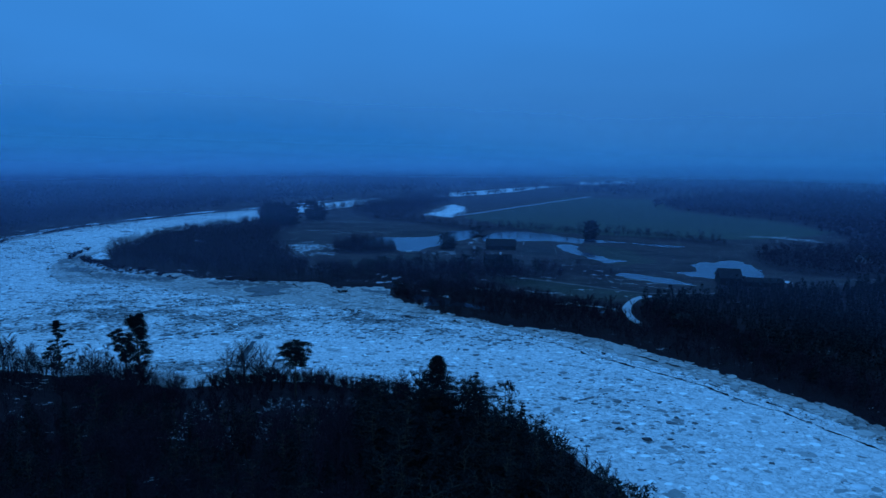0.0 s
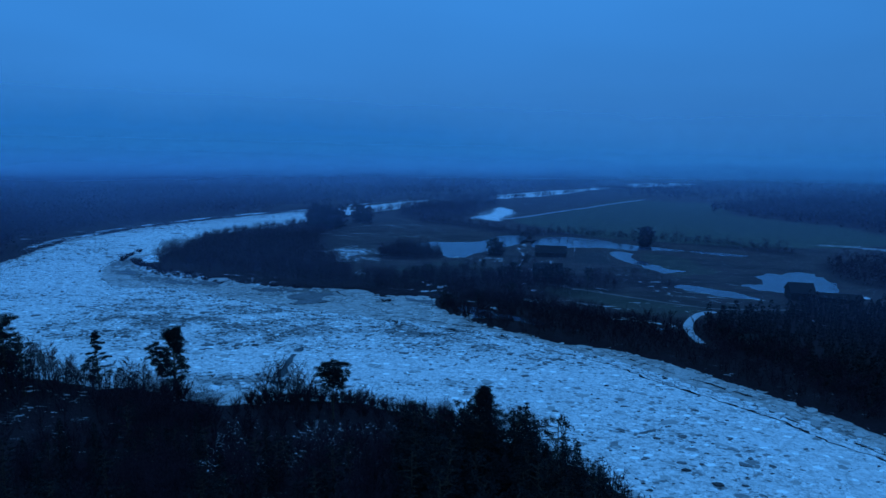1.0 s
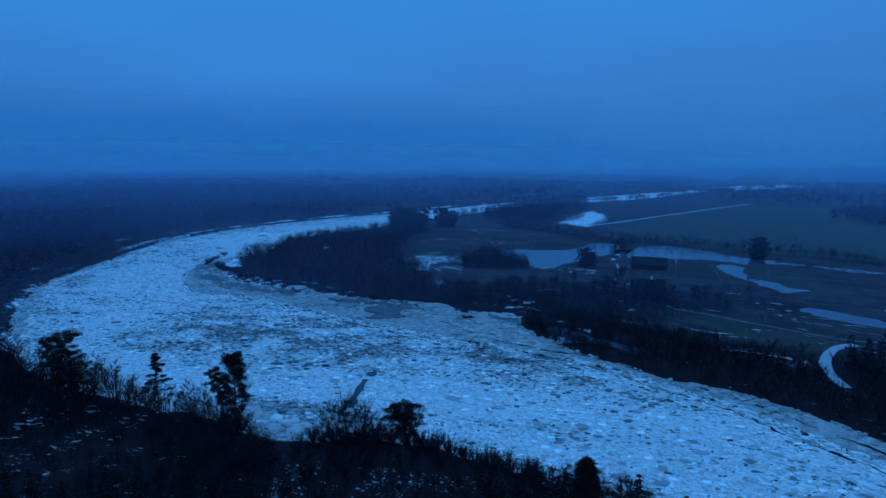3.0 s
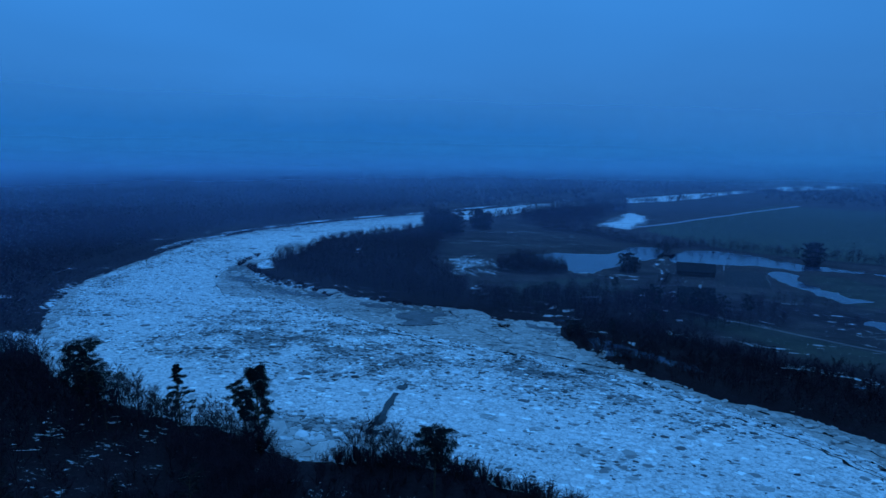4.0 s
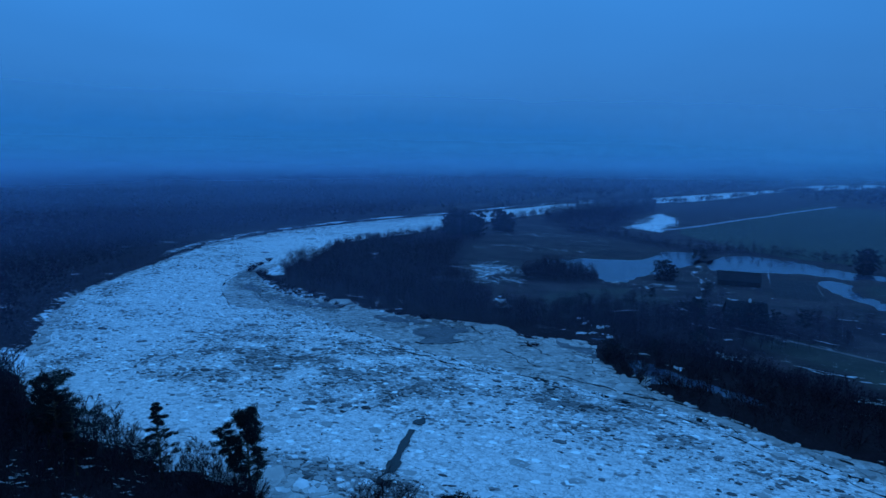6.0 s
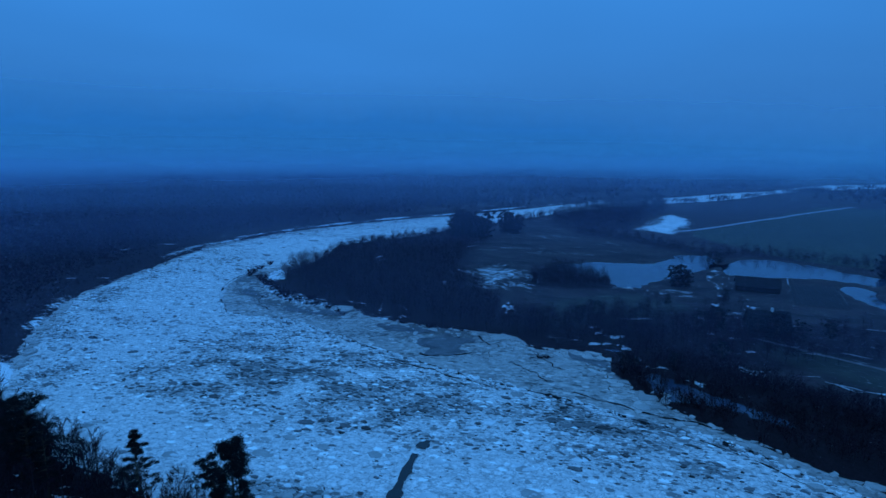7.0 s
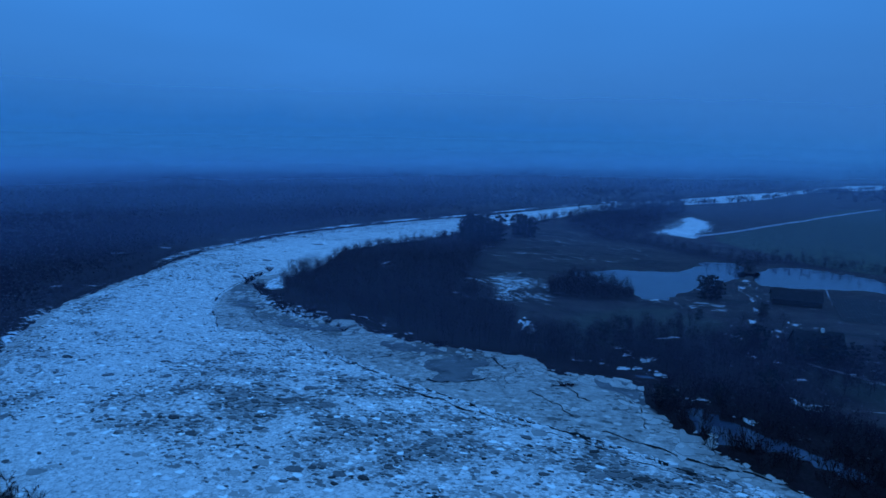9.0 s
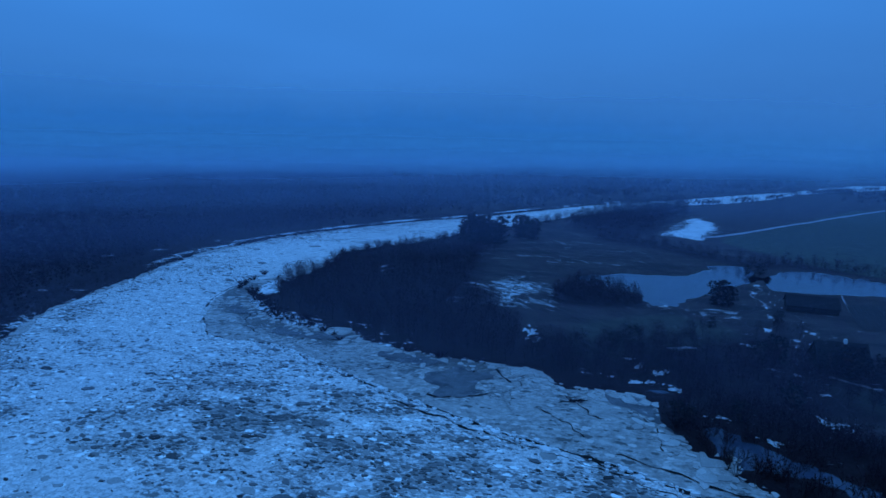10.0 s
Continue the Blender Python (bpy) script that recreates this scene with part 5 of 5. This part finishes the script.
def triangle_mesh(name, corners, mat):
    """Loose triangles, three corners each."""
    n = len(corners)
    me = bpy.data.meshes.new(name)
    me.vertices.add(n)
    me.vertices.foreach_set("co", np.ascontiguousarray(corners, np.float32).ravel())
    me.loops.add(n)
    me.loops.foreach_set("vertex_index", np.arange(n, dtype=np.int32))
    me.polygons.add(n // 3)
    me.polygons.foreach_set("loop_start", np.arange(0, n, 3, dtype=np.int32))
    me.materials.append(mat)
    me.update(calc_edges=True)
    return me


def sprays(g, centre, radius, per, size):
    """Small sprays at all angles through rounded crowns, thicker towards their outside."""
    n = len(centre) * per
    d = g.normal(size=(n, 3))
    d /= np.linalg.norm(d, axis=1)[:, None] + 1e-9
    at = np.repeat(centre, per, 0) + d * np.repeat(radius, per, 0) * (g.random(n) ** 0.45)[:, None]
    u = g.normal(size=(n, 3))
    u /= np.linalg.norm(u, axis=1)[:, None] + 1e-9
    v = np.cross(u, g.normal(size=(n, 3)))
    v /= np.linalg.norm(v, axis=1)[:, None] + 1e-9
    r = (np.repeat(size, per) * g.uniform(0.55, 1.35, n))[:, None]
    return np.stack([at + u * r, at - u * r * 0.5 + v * r * 0.6, at - u * r * 0.5 - v * r * 0.6], 1).reshape(-1, 3)


def far_wood(name, line, gap, seed, tall, label, clear=4.0, per=12, fine=1.0):
    """Distant woodland as one mass of rounded, ragged crowns."""
    g = np.random.default_rng(seed)
    at = np.array([(x, y, z, u) for x, y, z, turn, u, k in spots(line, gap, seed, clear)])
    h = tall * (0.62 + 0.5 * at[:, 3] + 0.25 * fbm(at[:, 0], at[:, 1], gap * 7, 2, seed))
    wide = np.minimum(gap * 0.62, h * 0.42) * g.uniform(0.75, 1.25, len(h))
    low = np.column_stack([at[:, :2], at[:, 2] + h * 0.38])
    high = np.column_stack([at[:, :2] + g.normal(0, 0.12, (len(h), 2)) * wide[:, None], at[:, 2] + h * 0.68])
    corners = np.vstack([sprays(g, low, np.column_stack([wide, wide, h * 0.36]), per // 3, wide * 0.5 * fine),
                         sprays(g, high, np.column_stack([wide * 0.85, wide * 0.85, h * 0.32]), per - per // 3, wide * 0.36 * fine)])
    return tagged(new(name, triangle_mesh(name, corners, M_FAR)), label, "woodland", kind="stuff")


far_wood("woodland", WOODS["far_clump"], 5.0, 38, 15, "dark clump of trees between the meadow and the far river", 2.0, 40, 0.5)
far_wood("woodland", WOODS["thicket"], 2.6, 39, 7, "dense dark thicket beside the flood water", 0.5, 120, 0.36)
far_wood("woodland", WOODS["pond_row"], 3.2, 40, 4.6, "row of dark bare trees between the flood water and the green field", 0.5, 76, 0.3)
for k, (x, y, r) in enumerate(((4, 846, 8), (28, 872, 14), (64, 914, 12), (80, 930, 10), (112, 994, 14), (134, 1030, 8), (156, 1078, 9), (205, 1140, 16), (232, 1176, 17), (252, 1208, 14), (300, 1266, 14), (345, 1320, 16))):
    around = np.array([(x + r * 1.5 * math.cos(a), y + r * math.sin(a)) for a in np.linspace(0, 6.0, 12)])
    far_wood("woodland", around, 3.2, 60 + k, 8.0, "dark clump of bare trees on the far river bank", 0.5)
far_wood("woodland", WOODS["right_wood"], 4.6, 45, 7, "murky bare wood behind the flooded meadow", 2.0, 40, 0.45)
far_wood("woodland", WOODS["brown_wood"], 8, 31, 12, "bare brown woodland beyond the green field", 4.0, 12, 1.0)
FOREST_EDGE = [(-214, 196), (-240, 228), (-262, 262), (-278, 312), (-298, 368), (-301, 412), (-294, 466), (-276, 524), (-246, 590), (-208, 648), (-182, 696), (-152, 747)]
far_wood("woodland", curve(FOREST_EDGE[:8] + [(-380, 560), (-420, 300), (-330, 190)], True, 3), 5.0, 32, 10, "dark mixed forest along the outer bank", 6.0, 40, 0.45)
far_wood("woodland", curve(FOREST_EDGE[7:] + [(-420, 900), (-800, 800), (-760, 300), (-420, 160), (-420, 300), (-380, 560)], True, 3), 7.5, 43, 13, "dark mixed forest behind the outer bank", 6.0, 11, 0.85)
outer_scrub = np.array(OUTER_BANK[:14], float)
far_wood("woodland", np.vstack([curve(outer_scrub[:6] + np.array([-3.5, 1.5]), False, 3), curve(outer_scrub[:6] + np.array([-17.0, 5.0]), False, 3)[::-1]]), 2.6, 44, 3.4, "dark low scrub along the outer bank", 3.0, 16, 0.5)
far_wood("woodland", np.vstack([curve(outer_scrub[5:] + np.array([-1.5, 0.5]), False, 3), curve(outer_scrub[5:] + np.array([-5.0, 2.0]), False, 3)[::-1]]), 2.2, 46, 2.0, "low dark willows at the edge of the river ice", 1.0, 14, 0.6)
far_wood("woodland", np.array([(-800, 810), (-420, 905), (-145, 755), (-90, 850), (40, 1010), (180, 1230), (290, 1420), (260, 1700), (-1100, 1700)], float), 14, 33, 15, "dark forest fading into the dusk", 4.0, 9)
far_wood("woodland", np.array([(480, 1420), (330, 1250), (250, 1130), (200, 1000), (260, 880), (500, 960), (900, 910), (1500, 1700), (700, 1700)], float), 15, 34, 12, "dark forest fading into the dusk", 4.0, 9)
far_wood("woodland", np.array([(-1700, 1700), (1700, 1700), (1900, 2300), (-1900, 2300)], float), 26, 35, 18, "dark forest fading into the dusk", 4.0, 9)
far_wood("woodland", np.array([(-1300, 200), (-760, 250), (-800, 800), (-1100, 1700), (-1700, 1700)], float), 16, 36, 15, "dark forest fading into the dusk", 4.0, 9)
far_wood("woodland", np.array([(430, 260), (340, 370), (700, 410), (920, 880), (1500, 1600), (1500, 200)], float), 15, 37, 13, "dark forest fading into the dusk", 4.0, 9)


# ---- tracks and ploughed plot ----
def draped(name, line, width, mat, label, category, lift=0.10):
    z = height(line[:, 0], line[:, 1]) + lift
    w = width * (1 + 0.35 * fbm(line[:, 0], line[:, 1], 7, 3, 71))
    return tagged(new(name, mesh_data(name, *ribbon(line, w, z), mat)), label, category, kind="structure")


draped("track", TRACKS["snowy"], 3.0, M_TRACK, "snow-covered curving farm track", "track")
draped("track", TRACKS["lane"], 1.5, M_PATH, "muddy field lane with thawing edges", "track")
draped("path", curve([(21, 409), (23, 402), (18, 396), (16.5, 388), (19, 380), (21, 368)], False, 6), 0.3, M_LANE, "winding trodden snow path down to the pond", "path")
draped("path", curve([(55, 405), (53, 392), (50.5, 374)], False, 8), 0.45, M_LANE, "straight line of snow beside the barn", "path")
draped("path", curve([(72, 391), (70, 372), (67.5, 352)], False, 8), 0.4, M_LANE, "thin line of snow along the ploughed plot", "path")
draped("track", TRACKS["far"], 4.5, M_LANE, "straight snowy track beside the green field", "track", 0.4)


def plot(corners, rows):
    """A ploughed plot with furrows across it."""
    a, b, c, d = corners
    vs, fs, n = [], [], 14
    for i in range(rows * 2 + 1):
        u = i / (rows * 2)
        for j in range(n):
            p = (a + (b - a) * u) * (1 - j / (n - 1)) + (d + (c - d) * u) * (j / (n - 1))
            vs.append((*p, 0.10 if i % 2 else 0.26))
    z = height(np.array([v[0] for v in vs]), np.array([v[1] for v in vs]))
    vs = [(x, y, max(h, 0.7) + dz) for (x, y, dz), h in zip(vs, z)]
    for i in range(rows * 2):
        fs += [(i * n + j, i * n + n + j, i * n + n + j + 1, i * n + j + 1) for j in range(n - 1)]
    return tagged(new("ploughed_plot", mesh_data("ploughed_plot", vs, fs, M_SOIL)), "dark ploughed plot of bare soil beside the barn", "field", kind="structure")


plot(PLOUGH, 16)


# ---- thin streaks of old snow in furrows and along paths ----
def snow_streaks(label, box_, count, length, turn, wide, seed):
    g = np.random.default_rng(seed)
    x, y = g.uniform(box_[0], box_[1], count * 3), g.uniform(box_[2], box_[3], count * 3)
    order = np.argsort(-fbm(x, y, 11, 3, 90 + seed) + 0.35 * g.random(count * 3))[:count]     # they gather in drifts
    x, y = x[order, None], y[order, None]
    a = turn + g.normal(0, 0.25, (count, 1))
    s = np.linspace(-0.5, 0.5, 6)[None, :] * g.lognormal(-0.6, 0.5, (count, 1)) * length
    px = x + s * np.cos(a) + 0.7 * fbm(x + s, y + s, 3, 2, 91)
    py = y + s * np.sin(a) + 0.7 * fbm(x + s, y - s, 3, 2, 92)
    pz = height(px.ravel(), py.ravel()).reshape(px.shape) + 0.10
    vs, fs = [], []
    for i in range(count):
        if pz[i].min() < 0.66:
            continue
        w = wide * g.lognormal(-0.5, 0.6) * np.array([0.1, 0.7, 1.0, 0.9, 0.6, 0.1])
        v, f = ribbon(np.column_stack([px[i], py[i]]), w, pz[i])
        k = len(vs)
        vs.extend(v)
        fs.extend(tuple(n + k for n in q) for q in f)
    return tagged(new("snow_streaks", mesh_data("snow_streaks", vs, fs, M_SNOW)), label, "snow", kind="stuff")


def snow_patch(x, y, rx, ry, seed):
    """A thawing patch with a ragged edge and a few scraps round it, lying on the ground."""
    g = np.random.default_rng(seed)
    a = np.linspace(0, 2 * np.pi, 26, endpoint=False)
    verts, faces = [], []
    for k in range(7):
        size = 0.85 if k == 0 else g.uniform(0.12, 0.42)
        cx, cy = (x, y) if k == 0 else (x + rx * g.normal(0, 0.85), y + ry * g.normal(0, 0.85))
        r = size * np.clip(0.75 + 1.3 * fbm(2.6 * np.cos(a) + seed * 7.3 + k, 2.6 * np.sin(a) + seed * 3.1, 2.0, 3, seed + 31 * k), 0.12, 2)
        px, py = cx + rx * r * np.cos(a), cy + ry * r * np.sin(a)
        pz = height(np.append(px, cx), np.append(py, cy)) + 0.11
        n = len(verts)
        verts += list(zip(px, py, pz[:-1])) + [(cx, cy, pz[-1] + 0.04)]
        faces += [(n + i, n + (i + 1) % 26, n + 26) for i in range(26)]
    return tagged(new("snow_patch", mesh_data("snow_patch", verts, faces, M_SNOW, True)),
                  "ragged patch of thawing snow on dark ground", "snow", "snow patches on the ground")


PATCHES = [(-28, 279, 1.6, 2.6), (-27, 282, 1.0, 1.2), (-22, 275, 1.6, 2.4), (-20, 277, 1.0, 1.0), (17, 255, 2.2, 2.4), (15, 257, 1.0, 1.5), (20, 252, 1.2, 1.4), (-8, 249, 1.6, 1.0),
           (2, 240, 1.8, 1.0), (-16, 301, 2.0, 1.8), (-13, 303, 1.4, 1.0), (-19, 299, 1.2, 0.8), (-28, 266, 2.6, 1.6), (-24, 267, 1.4, 1.0), (-18, 264, 1.8, 1.2),
           (22, 412, 1.2, 2.2), (18.5, 394, 0.7, 3), (19.5, 369, 0.8, 3), (19, 353, 1.1, 2.2), (15, 334, 1.3, 2.4), (29, 334, 1.1, 2.0), (7, 312, 1.6, 1.4),
           (8, 297, 1.0, 0.9), (9.5, 291, 1.0, 0.7), (22, 323, 1.2, 0.8), (15.5, 288, 1.2, 0.8), (19.5, 274, 1.4, 0.9), (-64, 300, 2.6, 5.0), (-60, 292, 2.0, 3.4),
           (47, 229, 3.4, 0.9), (60, 226, 3.8, 0.8), (52, 233, 2.4, 0.6), (163, 280, 3.0, 2.5), (-161, 388, 1.4, 4), (-155, 380, 1.6, 4), (30, 335, 1.2, 1.0), (6, 313, 1.4, 0.9), (-13, 303, 2.4, 1.0), (-31, 284, 1.2, 2.2), (-34, 258, 1.8, 1.2), (75, 290, 1.1, 0.7), (75, 280, 0.9, 0.6), (81, 289, 1.2, 0.6), (72, 299, 0.9, 0.6), (79, 276, 0.9, 0.5), (35, 284, 2.2, 0.4), (37, 278, 2.6, 0.4), (47, 248, 3.2, 0.6),
           (51, 244.6, 3.4, 0.6), (61, 256, 2.6, 0.4), (66, 316, 2.2, 0.4), (80, 300, 3.0, 0.5), (-122, 285.5, 2.0, 0.7), (-128, 286.5, 1.5, 0.6), (-141, 285, 2.2, 0.8), (-153, 284, 2.6, 0.8)]
g = np.random.default_rng(45)
for x, y in curve(NEAR_BANK[8:16], False, 4):
    if g.random() < 0.75:
        PATCHES.append((x + g.uniform(-1, 1), y - g.uniform(0.2, 2.2), g.uniform(0.8, 2.2), g.uniform(0.4, 0.8)))
for k, (x, y, rx, ry) in enumerate(PATCHES):
    snow_patch(x, y, rx, ry, k + 1)
snow_streaks("thin lines of old snow in the meadow's furrows", (-106, -62, 328, 390), 420, 5.5, -0.45, 0.32, 1)
snow_streaks("scraps of old snow round the farmyard", (-12, 62, 284, 352), 34, 1.6, 0.6, 0.5, 2)
snow_streaks("thin lines of old snow across the fields", (30, 128, 236, 300), 34, 7, -0.35, 0.45, 3)
snow_streaks("rim of snow along the pond's edge", (-36, 8, 345, 358), 36, 6, -0.2, 0.7, 4)
snow_streaks("scraps of snow along the path to the water", (14, 30, 335, 408), 26, 1.8, 1.2, 0.5, 5)
snow_streaks("thin lines of old snow on the far meadow", (-125, -30, 430, 520), 50, 12, -0.3, 0.6, 7)
snow_streaks("ridges of snow pushed up along the bank", (-178, -98, 272, 289), 46, 1.8, -0.25, 0.6, 10)
snow_streaks("scraps of snow on the near bank", (-56, -22, 108, 133), 420, 0.45, 0.4, 0.22, 8)
snow_streaks("small scraps of snow on the near bank", (-54, -18, 112, 134), 520, 0.35, 0.6, 0.17, 11)
snow_streaks("scraps of snow under the near wood", (-150, -62, 126, 148), 60, 2.4, 0.15, 0.5, 9)


# ---- buildings ----
def box(lo, hi):
    (a, b, c), (d, e, f) = lo, hi
    v = [(a, b, c), (d, b, c), (d, e, c), (a, e, c), (a, b, f), (d, b, f), (d, e, f), (a, e, f)]
    return v, [(0, 3, 2, 1), (4, 5, 6, 7), (0, 1, 5, 4), (1, 2, 6, 5), (2, 3, 7, 6), (3, 0, 4, 7)]


def house(name, x, y, turn, length, deep, wall_h, ridge_h, wall_mat, label, windows=2, chimney=False):
    z = float(height(np.array([x]), np.array([y]))[0])
    base = new(name)
    base.matrix_basis = pose(x, y, z, 0, 0, turn)
    L, D = length / 2, deep / 2
    v = [(-L, -D, -0.5), (L, -D, -0.5), (L, D, -0.5), (-L, D, -0.5), (-L, -D, wall_h), (L, -D, wall_h), (L, D, wall_h), (-L, D, wall_h), (-L, 0, ridge_h), (L, 0, ridge_h)]
    part("wall", mesh_data("wall", v, [(0, 1, 5, 4), (2, 3, 7, 6), (1, 2, 6, 9, 5), (3, 0, 4, 8, 7)], wall_mat), base)
    slope = (ridge_h - wall_h) / D
    o, t = 0.5, 0.18
    for s in (-1, 1):
        e = s * (D + o)
        ez = wall_h - o * slope
        v = [(-L - o, 0, ridge_h + 0.02), (L + o, 0, ridge_h + 0.02), (L + o, e, ez + 0.02), (-L - o, e, ez + 0.02)]
        v += [(a, b, c + t) for a, b, c in v]
        part("roof", mesh_data("roof", v, [(0, 1, 2, 3), (7, 6, 5, 4), (0, 4, 5, 1), (1, 5, 6, 2), (2, 6, 7, 3), (3, 7, 4, 0)], M_ROOF), base)
    for i in range(windows):
        wx = -L + length * (i + 0.5) / windows
        win = part("window", mesh_data("window", *box((wx - 0.6, -D - 0.06, 0.9), (wx + 0.6, -D + 0.02, 2.2)), M_BOARD), base)
        part("pane", mesh_data("pane", *box((wx - 0.48, -D - 0.09, 1.02), (wx + 0.48, -D - 0.065, 2.08)), M_GLASS), win)
    part("door", mesh_data("door", *box((-L - 0.07, -0.6, 0.0), (-L + 0.02, 0.6, 2.1)), M_BOARD), base)
    if chimney:
        part("chimney", mesh_data("chimney", *box((0.8, -0.4, ridge_h - 0.6), (1.6, 0.4, ridge_h + 1.1)), M_WHITE), base)
    return tagged(base, label, "house", "")


house("barn", 133, 274, -10, 9, 9.5, 3.6, 7.0, M_BOARD, "dark gabled wooden barn beside the flooded meadow", 0)
house("barn", 147, 271, -10, 17, 7, 2.2, 3.6, M_BOARD, "long low dark barn beside the flooded meadow", 2)
house("barn", 36, 371, -4, 18, 10, 2.6, 6.0, M_BOARD, "dark wooden barn at the pond's edge", 1)
house("farmhouse", 28, 298, 4, 13, 10, 3.0, 8.2, M_BOARD, "dark farmhouse with a steep roof among bare trees", 3, True)
house("cottage", 242, 340, 15, 7, 6, 2.8, 5.0, M_PALE_WALL, "small pale cottage in front of the brown wood", 2)
house("shed", 84, 204, 20, 4.5, 4, 2.2, 3.4, M_PALE_WALL, "small pale shed among dark trees", 1)
